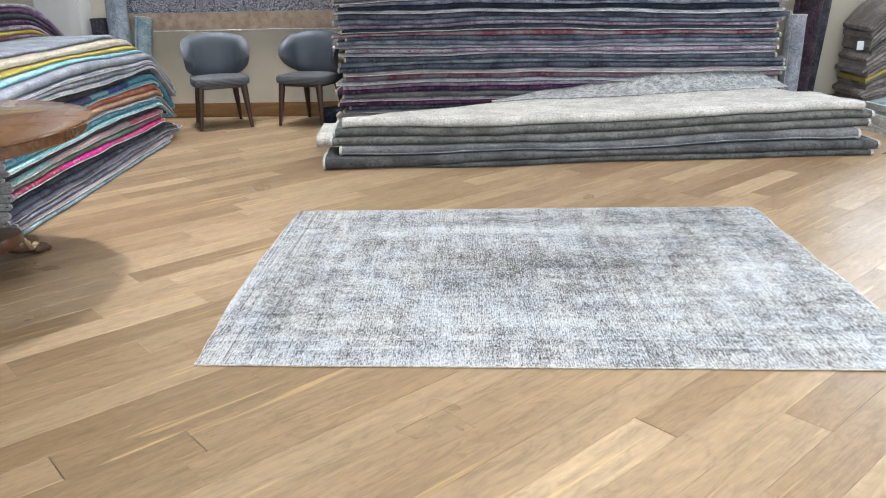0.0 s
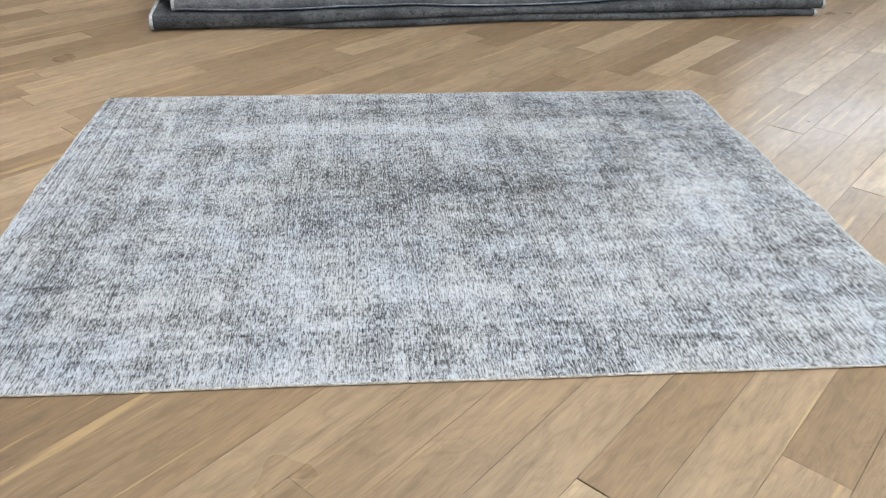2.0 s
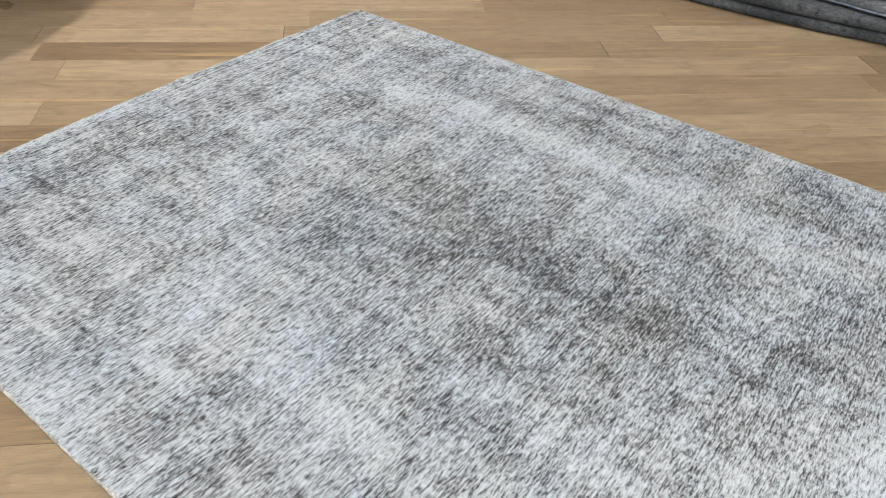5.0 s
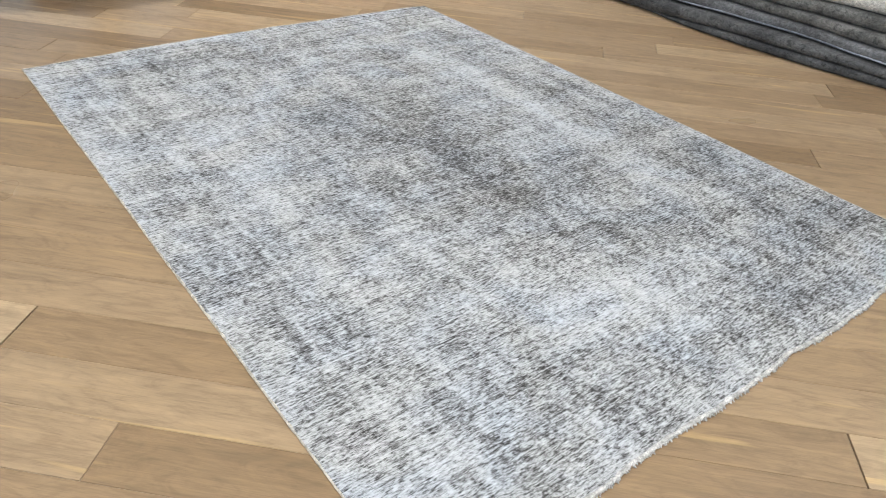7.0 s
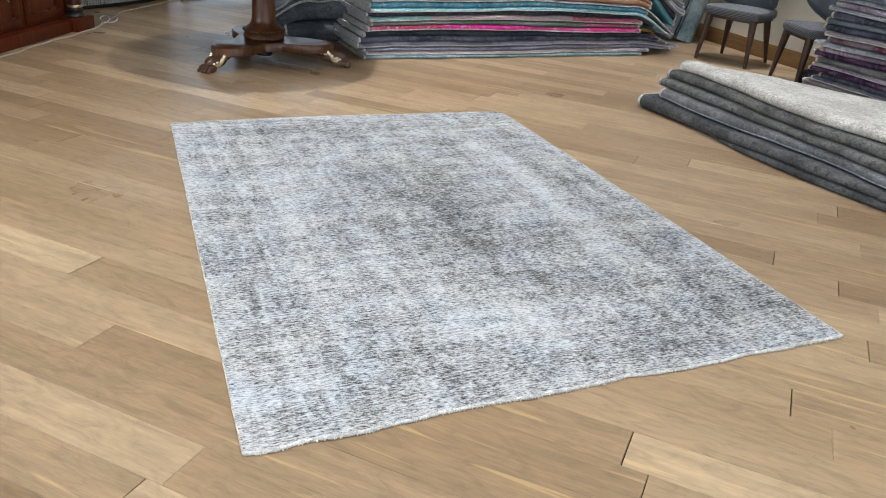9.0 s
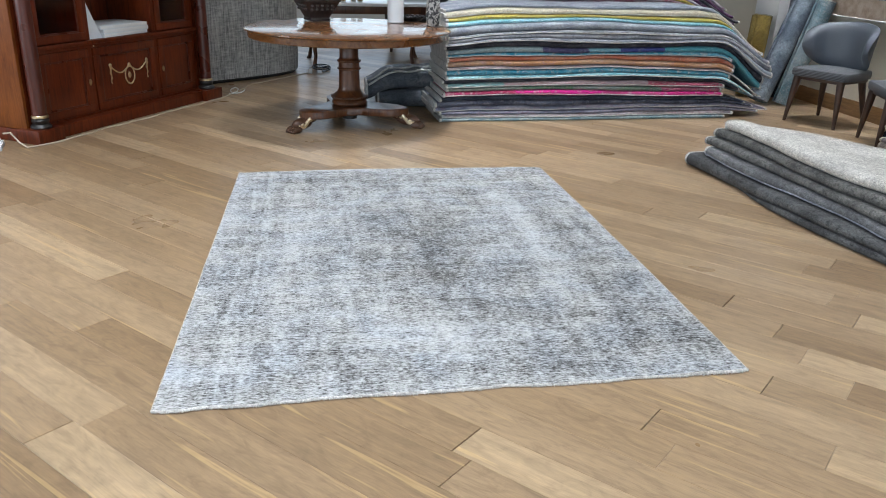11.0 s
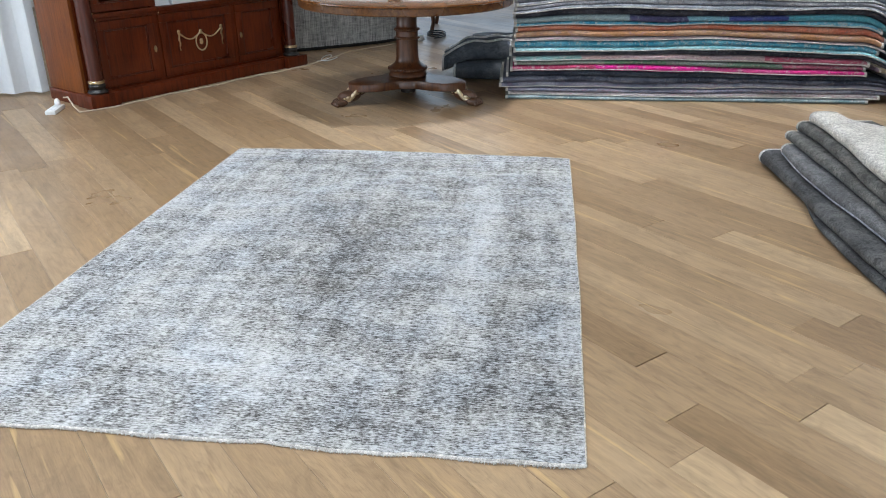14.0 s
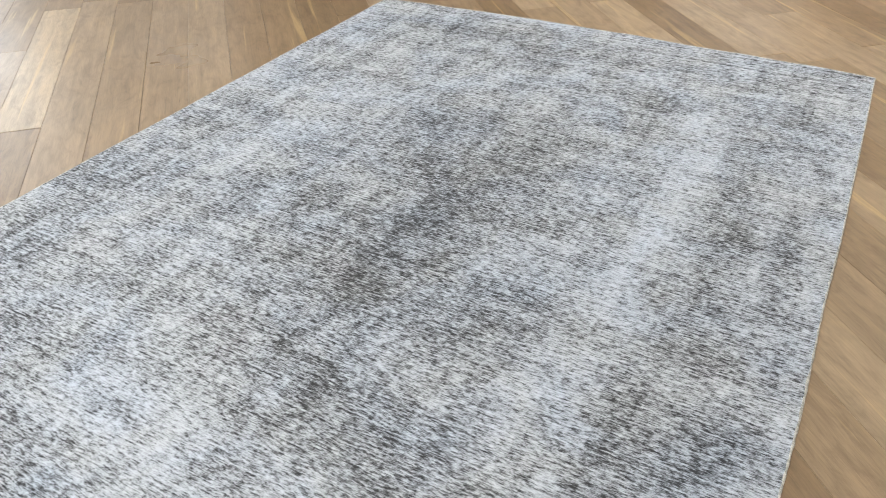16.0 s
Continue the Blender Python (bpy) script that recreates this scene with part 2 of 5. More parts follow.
    s1 = m.noise(m.map(p, (225, 50, 1)), 1.0, 3, 0.7)
    s2 = m.noise(m.map(p, (44, 95, 1)), 1.0, 3, 0.65)
    weave = m.noise(m.map(p, (430, 130, 1)), 1.0, 1, 0.5)
    f = m.math("ADD", v, m.math("MULTIPLY", m.math("SUBTRACT", s1, 0.5), 1.95))
    f = m.math("ADD", f, m.math("MULTIPLY", m.math("SUBTRACT", s2, 0.5), 0.5))
    f = m.math("ADD", f, m.math("MULTIPLY", m.math("SUBTRACT", weave, 0.5), 0.6))
    tuft = m.noise(m.map(p, (120, 27, 1), loc=(1, 6, 0)), 1.0, 3, 0.7)
    f = m.math("ADD", f, m.math("MULTIPLY", m.math("SUBTRACT", tuft, 0.5), 1.15))
    col = m.ramp(f, [(0.0, (0.046, 0.044, 0.042)), (0.26, (0.180, 0.180, 0.180)), (0.48, (0.375, 0.379, 0.385)), (0.84, (0.545, 0.556, 0.57))])
    tint = m.ramp(m.noise(p, 4.0, 3, 0.6, 0.5), [(0.3, (0.94, 0.99, 1.05)), (0.5, (1.0, 1.0, 1.0)), (0.6, (1.01, 1.0, 0.96)), (0.72, (1.03, 0.99, 0.97))])
    m.colour(m.mix(0.8, col, tint, "MULTIPLY"))
    m.set(m.b, "Specular IOR Level", 0.12)
    m.bump(m.math("ADD", s1, m.math("MULTIPLY", weave, 0.4)), 0.55, 0.004)
    return m.m


def striped_cloth():
    m = Mat("striped_seat_cloth", 0.85)
    p = m.pos()
    z = m.node("SeparateXYZ", Vector=p).outputs[2]
    y = m.node("SeparateXYZ", Vector=p).outputs[1]
    w = m.math("FRACT", m.math("MULTIPLY", m.math("ADD", z, m.math("MULTIPLY", y, 0.5)), 84.0))
    col = m.ramp(w, [(0.0, (0.05, 0.052, 0.058)), (0.45, (0.05, 0.052, 0.058)), (0.6, (0.16, 0.165, 0.178)), (0.95, (0.155, 0.16, 0.172)), (1.0, (0.05, 0.052, 0.058))])
    m.colour(m.mix(0.4, col, m.ramp(m.noise(p, 300, 2), [(0.3, 0.6), (0.7, 1.2)]), "MULTIPLY"))
    m.bump(m.noise(p, 240, 2), 0.3, 0.002)
    return m.m


def wall_rug_pattern():
    """Dense pale floral scrolls on navy, over a plain sandy border."""
    m = Mat("floral_rug", 0.95)
    p = m.pos()
    z = m.node("SeparateXYZ", Vector=p).outputs[2]
    vor = m.node("TexVoronoi", Vector=m.map(p, (1, 1, 1)), Scale=30.0)
    rings = m.math("FRACT", m.math("MULTIPLY", m.math("ADD", vor.outputs["Distance"], m.math("MULTIPLY", m.noise(p, 26, 3), 0.5)), 2.6))
    motif = m.ramp(rings, [(0.0, (0.045, 0.05, 0.085)), (0.4, (0.05, 0.055, 0.09)), (0.5, (0.38, 0.39, 0.43)), (0.85, (0.42, 0.41, 0.43)), (1.0, (0.03, 0.03, 0.06))])
    sand = m.ramp(m.noise(p, 14, 4), [(0.35, (0.3, 0.22, 0.16)), (0.65, (0.43, 0.34, 0.26))])
    band = m.math("GREATER_THAN", m.math("ADD", z, m.math("MULTIPLY", m.noise(p, 20, 2), 0.01)), 0.185)
    col = m.mix(band, sand, motif)
    m.colour(m.mix(0.5, col, m.ramp(m.noise(p, 220, 2), [(0.3, 0.55), (0.7, 1.25)]), "MULTIPLY"))
    m.bump(m.noise(p, 200, 2), 0.4, 0.003)
    return m.m


OAK, OAK_REST = oak("oiled_oak_board", False), oak("oiled_oak_boards", True)
JOINT = plain("joint_shadow_dark", (0.03, 0.02, 0.012), 0.9)
PILE = distressed_rug()
BIND = textile("cream_overcast_edge", (0.46, 0.42, 0.35), (0.62, 0.57, 0.48), (0.3, 0.26, 0.2), 20)
BIND_PALE = textile("off_white_overcast_edge", (0.52, 0.51, 0.485), (0.66, 0.65, 0.625), (0.4, 0.4, 0.42), 20)
END_CREAM = textile("cream_knotted_end", (0.5, 0.485, 0.455), (0.66, 0.64, 0.605), (0.36, 0.34, 0.31), 30, 0.5)
WALL = plain("warm_beige_wall_paint", (0.60, 0.55, 0.45), 0.8, grain=90, vary=0.05, bump=0.12)
WHITE_WALL = plain("white_wall_paint", (0.74, 0.74, 0.73), 0.75, grain=90, vary=0.04, bump=0.1)
CEIL = plain("white_ceiling_paint", (0.78, 0.78, 0.76), 0.9, grain=60, vary=0.03)
SKIRT = timber("oak_skirting", (0.17, 0.085, 0.03), (0.3, 0.165, 0.065), 0.45, 0.1, along=0)
ROSEWOOD = timber("polished_walnut_veneer", (0.10, 0.034, 0.008), (0.27, 0.108, 0.024), 0.26, 0.5, along=0, fig=0.5)
WALNUT = timber("turned_walnut", (0.04, 0.013, 0.005), (0.14, 0.05, 0.017), 0.36, 0.2, along=2)
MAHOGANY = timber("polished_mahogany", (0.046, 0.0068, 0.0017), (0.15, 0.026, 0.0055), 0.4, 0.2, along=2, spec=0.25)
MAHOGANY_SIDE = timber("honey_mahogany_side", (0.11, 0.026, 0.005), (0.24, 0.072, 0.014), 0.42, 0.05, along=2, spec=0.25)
COLUMN = timber("dark_red_column_wood", (0.06, 0.010, 0.005), (0.125, 0.025, 0.011), 0.3, 0.2, along=2, fig=0.4)
LEGWOOD = timber("dark_chair_leg_wood", (0.022, 0.010, 0.006), (0.075, 0.034, 0.02), 0.45, 0.2, along=2)
EBONY = plain("ebonised_wood", (0.018, 0.015, 0.014), 0.35)
BRASS = plain("aged_brass", (0.66, 0.53, 0.33), 0.34, 1.0, 60, 0.2)
GILT = plain("rubbed_gilt_silver", (0.75, 0.64, 0.46), 0.3, 1.0, 70, 0.3, 0.3)
BRONZE = plain("bronzed_carved_wood", (0.085, 0.04, 0.022), 0.35, 0.0, 50, 0.45, 0.4)
LEATHER = plain("slate_grey_leather", (0.082, 0.094, 0.114), 0.5, 0.0, 120, 0.18, 0.25)
STRIPES = striped_cloth()
PAPER = plain("white_paper", (0.72, 0.76, 0.8), 0.7, 0, 40, 0.04)
PLASTIC = plain("white_plastic", (0.78, 0.79, 0.8), 0.4, 0, 40, 0.03)
CABLE = plain("cream_cable_rubber", (0.55, 0.47, 0.37), 0.6, 0, 40, 0.06)
BLACK = plain("matt_black", (0.015, 0.015, 0.017), 0.5, 0, 40, 0.2)
CERAMIC = plain("white_glazed_ceramic", (0.8, 0.82, 0.84), 0.18, 0, 20, 0.03)
LEAF = plain("dull_green_leaf", (0.045, 0.085, 0.055), 0.45, 0, 30, 0.35)
STEEL = plain("brushed_metal", (0.5, 0.5, 0.5), 0.35, 1.0, 80, 0.1)
ASPHALT = plain("pale_paving", (0.3, 0.3, 0.29), 0.9, 0, 8, 0.2)
FLORAL = wall_rug_pattern()


def glass(name, tint=(0.95, 0.97, 0.97), ior=1.45):
    m = Mat(name, 0.02)
    m.set(m.b, "Transmission Weight", 1.0)
    m.set(m.b, "IOR", ior)
    return m.colour(tint).m


GLASS = glass("clear_glass")
OLD_GLASS = glass("old_cabinet_glass", (0.92, 0.78, 0.6), 1.2)
MIRROR = plain("silvered_mirror", (0.85, 0.86, 0.86), 0.03, 1.0, 5, 0.01, 0.0)
SMOKY = plain("amber_bottle_glass", (0.45, 0.32, 0.16), 0.15)


def glow(name, c, power):
    m = Mat(name, 0.5)
    m.set(m.b, "Emission Color", c)
    m.set(m.b, "Emission Strength", power)
    return m.colour(c).m


BULB = glow("lit_diffuser", (1.0, 0.86, 0.68), 6.0)


# ---- building tools ----
def thing(name, m, label, category, group="", kind=""):
    ob = new(name)
    ob.empty_display_size = 0.1
    ob.matrix_world = m
    return tagged(ob, label, category, group, kind)


def part(name, bm, material, parent=None, label="", smooth=True):
    me = bpy.data.meshes.new(name)
    bmesh.ops.recalc_face_normals(bm, faces=bm.faces)
    bm.to_mesh(me)
    bm.free()
    me.materials.append(material)
    if smooth:
        me.polygons.foreach_set("use_smooth", [True] * len(me.polygons))
        me.set_sharp_from_angle(angle=radians(38))
    ob = new(name, me)
    if parent:
        ob.parent = parent
    if label:
        tagged(ob, label)
    return ob


def box(x0, x1, y0, y1, z0, z1, bevel=0.0, seg=2, bm=None, m=None):
    bm = bm or bmesh.new()
    r = bmesh.ops.create_cube(bm, size=1)
    vs = r["verts"]
    bmesh.ops.transform(bm, verts=vs, matrix=Matrix.Translation(((x0 + x1) / 2, (y0 + y1) / 2, (z0 + z1) / 2)) @ Matrix.Diagonal((x1 - x0, y1 - y0, z1 - z0, 1)))
    if m is not None:
        bmesh.ops.transform(bm, verts=vs, matrix=m)
    if bevel:
        es = list({e for v in vs for e in v.link_edges})
        bmesh.ops.bevel(bm, geom=es, offset=bevel, segments=seg, profile=0.6, affect="EDGES")
    return bm


def lathe(profile, seg=32, bm=None, centre=(0, 0, 0), m=None):
    """Turns (radius, z) pairs round the vertical."""
    bm = bm or bmesh.new()
    rings = []
    for r, z in profile:
        rings.append([bm.verts.new((centre[0] + r * math.cos(a), centre[1] + r * math.sin(a), centre[2] + z)) for a in (2 * math.pi * i / seg for i in range(seg))])
    for a, b in zip(rings, rings[1:]):
        for i in range(seg):
            bm.faces.new((a[i], a[(i + 1) % seg], b[(i + 1) % seg], b[i]))
    bm.faces.new(rings[0][::-1])
    bm.faces.new(rings[-1])
    if m is not None:
        bmesh.ops.transform(bm, verts=[v for r in rings for v in r], matrix=m)
    return bm


def tube(points, radius, seg=8, bm=None):
    """A round rod through the points; radius is one number or one for each point."""
    bm = bm or bmesh.new()
    pts = [Vector(p) for p in points]
    rad = radius if isinstance(radius, (list, tuple)) else [radius] * len(pts)
    rings, side = [], None
    for i, p in enumerate(pts):
        d = (pts[min(i + 1, len(pts) - 1)] - pts[max(i - 1, 0)]).normalized()
        if side is None:
            side = d.orthogonal().normalized()
        side = (side - d * side.dot(d)).normalized()
        up = d.cross(side)
        rings.append([bm.verts.new(p + (side * math.cos(a) + up * math.sin(a)) * rad[i]) for a in (2 * math.pi * k / seg for k in range(seg))])
    for a, b in zip(rings, rings[1:]):
        for k in range(seg):
            bm.faces.new((a[k], a[(k + 1) % seg], b[(k + 1) % seg], b[k]))
    bm.faces.new(rings[0][::-1])
    bm.faces.new(rings[-1])
    return bm


def blob(c, r, bm=None, seg=14):
    bm = bm or bmesh.new()
    v = bmesh.ops.create_uvsphere(bm, u_segments=seg, v_segments=max(6, seg // 2), radius=1)["verts"]
    bmesh.ops.transform(bm, verts=v, matrix=Matrix.Translation(c) @ Matrix.Diagonal((*r, 1)))
    return bm


def n1(x, y=0.0, z=0.0):
    return noise.noise(Vector((x, y, z)))


def smoothstep(a, b, x):
    t = min(1.0, max(0.0, (x - a) / (b - a)))
    return t * t * (3 - 2 * t)


# ---- setting ----
WEST, EAST, SOUTH, NORTH, TOP = -10.0, 6.3, -2.5, 8.5, 5.4
ground = part("ground", box(-80, 80, -80, 80, -0.6, -0.25), ASPHALT)
tagged(ground, "pale paved ground outside the shop", "ground", kind="structure")


def wall(name, along, at, lo, hi, openings, material, label, thick=0.2, out=1):
    """A wall along x or y from lo to hi, its inner face at `at`, with openings (from, to, sill, head) cut right through."""
    bm = bmesh.new()
    cuts = sorted({lo, hi, *[v for o in openings for v in o[:2]]})
    for a, b in zip(cuts, cuts[1:]):
        holes = [o for o in openings if o[0] <= a and o[1] >= b]
        spans = [(0, TOP)] if not holes else [(0, holes[0][2]), (holes[0][3], TOP)]
        for z0, z1 in spans:
            if z1 - z0 > 0.001:
                p = sorted((at, at + out * thick))
                if along == "x":
                    box(a, b, p[0], p[1], z0, z1, bm=bm)
                else:
                    box(p[0], p[1], a, b, z0, z1, bm=bm)
    bmesh.ops.remove_doubles(bm, verts=bm.verts, dist=1e-5)
    return tagged(part(name, bm, material, smooth=False), label, "wall", kind="structure")


def window(name, along, at, a, b, z0, z1, panes, out):
    """A white frame with mullions and panes, set in an opening."""
    w = thing(name, Matrix(), "tall shop window with white metal frame", "window", kind="structure")
    f, m = 0.06, at + out * 0.1

    def bar(u0, u1, v0, v1, nm, t=0.04, mat=PLASTIC):
        bm = box(u0, u1, m - t, m + t, v0, v1, 0.004) if along == "x" else box(m - t, m + t, u0, u1, v0, v1, 0.004)
        return part(nm, bm, mat, w)
    bar(a, b, z0, z0 + f, "frame_rail"), bar(a, b, z1 - f, z1, "frame_rail")
    step = (b - a) / panes
    for i in range(panes + 1):
        c = min(max(a + i * step, a + f / 2), b - f / 2)
        bar(c - f / 2, c + f / 2, z0 + f, z1 - f, "mullion")
    for i in range(panes):
        g = bar(a + i * step + f / 2, a + (i + 1) * step - f / 2, z0 + f, z1 - f, "pane", 0.003, GLASS)
        g.visible_shadow = False
    return w


wall("wall_north", "x", NORTH, WEST, EAST, [(3.55, 6.0, 0.9, 2.9)], WALL, "warm beige painted shop wall", out=1)
wall("wall_south", "x", SOUTH, WEST, EAST, [(-3.0, 4.0, 0.5, 2.9)], WHITE_WALL, "white painted wall with a wide shop window", out=-1)
wall("wall_east", "y", EAST, SOUTH, NORTH, [(0.0, 6.0, 0.5, 2.9)], WHITE_WALL, "white painted wall with a wide shop window", out=1)
wall("wall_west", "y", WEST, SOUTH, NORTH, [(-0.5, 7.5, 0.35, 2.9)], WHITE_WALL, "white painted wall with a wide shop window", out=-1)
window("window_1", "x", NORTH, 3.55, 6.0, 0.9, 2.9, 2, 1)
window("window_2", "x", SOUTH, -3.0, 4.0, 0.5, 2.9, 4, -1)
window("window_3", "y", EAST, 0.0, 6.0, 0.5, 2.9, 4, 1)
window("window_4", "y", WEST, -0.5, 7.5, 0.35, 2.9, 6, -1)
tagged(part("ceiling", box(WEST - 0.2, EAST + 0.2, SOUTH - 0.2, NORTH + 0.2, TOP, TOP + 0.2), CEIL), "plain white ceiling", "ceiling", kind="structure")
tagged(part("baseboard", box(-4.06, EAST, NORTH - 0.022, NORTH, 0, 0.145, 0.006), SKIRT), "brown oak baseboard along the beige wall", "baseboard", kind="structure")
tagged(part("pillar", box(-4.5, -4.07, 8.22, NORTH - 0.002, 0, TOP, 0.008), WHITE_WALL), "white painted wall pillar", "pillar", kind="structure")
# bodies for the added lights; the ceiling itself stays out of view
for x, y, watts, r in DOWNLIGHTS:
    lamp = thing("ceiling_downlight", pose(x, y, TOP), "round white ceiling light panel added out of view, lit", "ceiling light", "ceiling downlights")
    part("trim_ring", lathe([(r, -0.055), (r + 0.02, -0.055), (r + 0.03, -0.045), (r + 0.03, 0), (r, 0)], 40), PLASTIC, lamp)
    part("diffuser", lathe([(r - 0.002, -0.03), (r - 0.002, -0.02)], 40), BULB, lamp, "glowing pale diffuser")

# ---- folded rugs ----


def folded_rug(name, m, s0, s1, front, depth, zb, zt, material, label, group, seed=0.0, ends=(BIND, BIND), end_len=(0.014, 0.014), step=0.07, piping=None):
    """A rug folded once, nose forward: s runs along it, d away from the nose, zb and zt are the surfaces under and over it."""
    def ring(s, grow):
        f, dep = front(s) + 0.012 * n1(s * 2.3, seed) + 0.004 * n1(s * 9, seed) - grow, depth(s)
        out, inn = [], []
        ds = [dep, dep * 0.75, dep * 0.5, dep * 0.3, dep * 0.15]
        lo, hi = zb(s, 0.0) - grow, zt(s, 0.0) + grow
        h = hi - lo
        r, t = h / 2, h * 0.43
        for d in ds:
            out.append((s, f + d + r, zt(s, d) + grow)), inn.append((s, f + d + r, zt(s, d) - t))
        for k in range(7):
            a = math.pi / 2 + math.pi * k / 6
            out.append((s, f + r + r * math.cos(a) * 1.05, (lo + hi) / 2 + r * math.sin(a)))
            inn.append((s, f + r + (r - t) * math.cos(a), (lo + hi) / 2 + (r - t) * math.sin(a)))
        for d in reversed(ds):
            out.append((s, f + d + r, zb(s, d) - grow)), inn.append((s, f + d + r, zb(s, d) + t))
        return out, inn

    def sweep(a, b, n, grow):
        bm = bmesh.new()
        prev = first = None
        for i in range(n + 1):
            o, q = ring(a + (b - a) * i / n, grow)
            cur = [bm.verts.new(p) for p in o + q[::-1]]
            if prev:
                for k in range(len(cur)):
                    j = (k + 1) % len(cur)
                    bm.faces.new((prev[k], prev[j], cur[j], cur[k]))
            prev = cur
            if i in (0, n):
                cap = [bm.verts.new(v.co) for v in cur]
                half = len(o)
                for k in range(half - 1):
                    bm.faces.new((cap[k], cap[k + 1], cap[2 * half - 2 - k], cap[2 * half - 1 - k]))
        return bm
    body = part(name, sweep(s0, s1, max(8, int((s1 - s0) / step)), 0.0), material)
    body.matrix_world = m
    tagged(body, label, "rug", group)
    if piping:
        n = int((s1 - s0) / 0.05)
        pts = []
        for i in range(n + 1):
            s = s0 + (s1 - s0) * i / n
            o = ring(s, 0.0)[0]
            p, q = o[8 + (seed > 0)], o[9]
            pts.append((s, (p[1] + q[1]) / 2 - 0.001, (p[2] + q[2]) / 2 + 0.002 * n1(s * 8, seed)))
        part("pale_edge", tube(pts, [0.0042 * (1 + 0.4 * n1(k * 0.8, seed)) for k in range(len(pts))], 6), piping, body, "pale overcast edge along the fold")
    for e, (mat, ln) in enumerate(zip(ends, end_len)):
        if mat:
            a, b = (s0 - 0.004, s0 + ln) if e == 0 else (s1 - ln, s1 + 0.004)
            part("overcast_edge", sweep(a, b, max(2, int((b - a) / 0.03)), 0.0025), mat, body)
    return body


def axes(x, y, yaw, z=0.0):
    return pose(x, y, z, 0, 0, yaw)


def surfaces(thick, scale, wave, seed, shape):
    """The heights between the layers of a stack: flat below, wavier above, all bent by shape(s)."""
    tops = [0.0]
    for t in thick:
        tops.append(tops[-1] + t * scale)
    full = tops[-1]

    def at(k):
        z = tops[k]
        w = wave * min(1.0, z / 0.12)

        def f(s, d):
            return z * shape(s, z / full) + w * n1(s * 0.9 + seed, k * 0.23, d * 0.4) + 0.3 * w * n1(s * 3.1, k * 0.3 + seed)
        return f
    return [at(k) for k in range(len(tops))]


# colours of washed wool
TEAL = textile("teal_wool", (0.045, 0.26, 0.40), (0.15, 0.42, 0.56), (0.5, 0.56, 0.58), motif=0.75)
TEAL_PALE = textile("pale_teal_wool", (0.22, 0.5, 0.58), (0.4, 0.66, 0.72), (0.66, 0.7, 0.7))
TEAL_GREY = textile("teal_grey_wool", (0.16, 0.25, 0.29), (0.32, 0.40, 0.43), (0.5, 0.5, 0.5))
ROSE_GREY = textile("rose_grey_wool", (0.26, 0.24, 0.26), (0.40, 0.36, 0.38), (0.36, 0.22, 0.26), motif=0.7)
LILAC_GREY = textile("lilac_grey_wool", (0.16, 0.17, 0.24), (0.31, 0.31, 0.39), (0.24, 0.13, 0.2))
NAVY = textile("dark_navy_wool", (0.022, 0.028, 0.045), (0.05, 0.06, 0.085), (0.09, 0.1, 0.12))
SLATE = textile("slate_wool", (0.04, 0.046, 0.072), (0.13, 0.14, 0.19), (0.2, 0.2, 0.225), motif=0.6)
MAGENTA = textile("magenta_wool", (0.42, 0.02, 0.15), (0.6, 0.035, 0.26), (0.5, 0.3, 0.36), 4, 0.75, [(0.0, (0.34, 0.04, 0.09)), (0.2, (0.66, 0.02, 0.28)), (0.45, (0.5, 0.06, 0.22)), (0.62, (0.5, 0.02, 0.18))])
GREEN_MIX = textile("green_magenta_wool", (0.12, 0.2, 0.16), (0.22, 0.27, 0.23), (0.35, 0.3, 0.3), 5, 0.6, [(0.0, (0.22, 0.25, 0.22)), (0.22, (0.10, 0.19, 0.12)), (0.36, (0.2, 0.22, 0.21)), (0.5, (0.1, 0.17, 0.12)), (0.62, (0.4, 0.08, 0.16))])
PINK_MIX = textile("pink_crimson_wool", (0.38, 0.22, 0.24), (0.5, 0.33, 0.34), (0.5, 0.45, 0.45), 5, 0.6, [(0.0, (0.2, 0.46, 0.47)), (0.17, (0.47, 0.34, 0.36)), (0.46, (0.38, 0.3, 0.33)), (0.58, (0.34, 0.04, 0.1))])
CORAL = textile("coral_wool", (0.5, 0.15, 0.09), (0.6, 0.27, 0.18), (0.4, 0.28, 0.26))
APRICOT = textile("apricot_wool", (0.46, 0.24, 0.12), (0.5, 0.33, 0.22), (0.4, 0.24, 0.3))
PATCHWORK = textile("patchwork_wool", (0.1, 0.28, 0.34), (0.18, 0.36, 0.42), (0.3, 0.36, 0.4), 6, 0.3, [(0.0, (0.3, 0.36, 0.38)), (0.27, (0.06, 0.015, 0.1)), (0.4, (0.22, 0.42, 0.52)), (0.49, (0.035, 0.012, 0.2)), (0.62, (0.09, 0.34, 0.43))])
CHARCOAL = textile("charcoal_wool", (0.03, 0.03, 0.042), (0.07, 0.068, 0.085), (0.15, 0.15, 0.16))
ICE = textile("ice_grey_wool", (0.28, 0.305, 0.36), (0.41, 0.435, 0.49), (0.21, 0.23, 0.28), motif=0.45)
SILVER = textile("silver_grey_wool", (0.27, 0.285, 0.33), (0.45, 0.465, 0.52), (0.16, 0.17, 0.2))
OCHRE = textile("ochre_yellow_wool", (0.44, 0.33, 0.06), (0.58, 0.46, 0.12), (0.5, 0.46, 0.3))
CREAM = textile("cream_wool", (0.52, 0.46, 0.36), (0.66, 0.6, 0.5), (0.45, 0.4, 0.34))
PLUM = textile("plum_wool", (0.06, 0.02, 0.065), (0.145, 0.06, 0.135), (0.28, 0.24, 0.28))
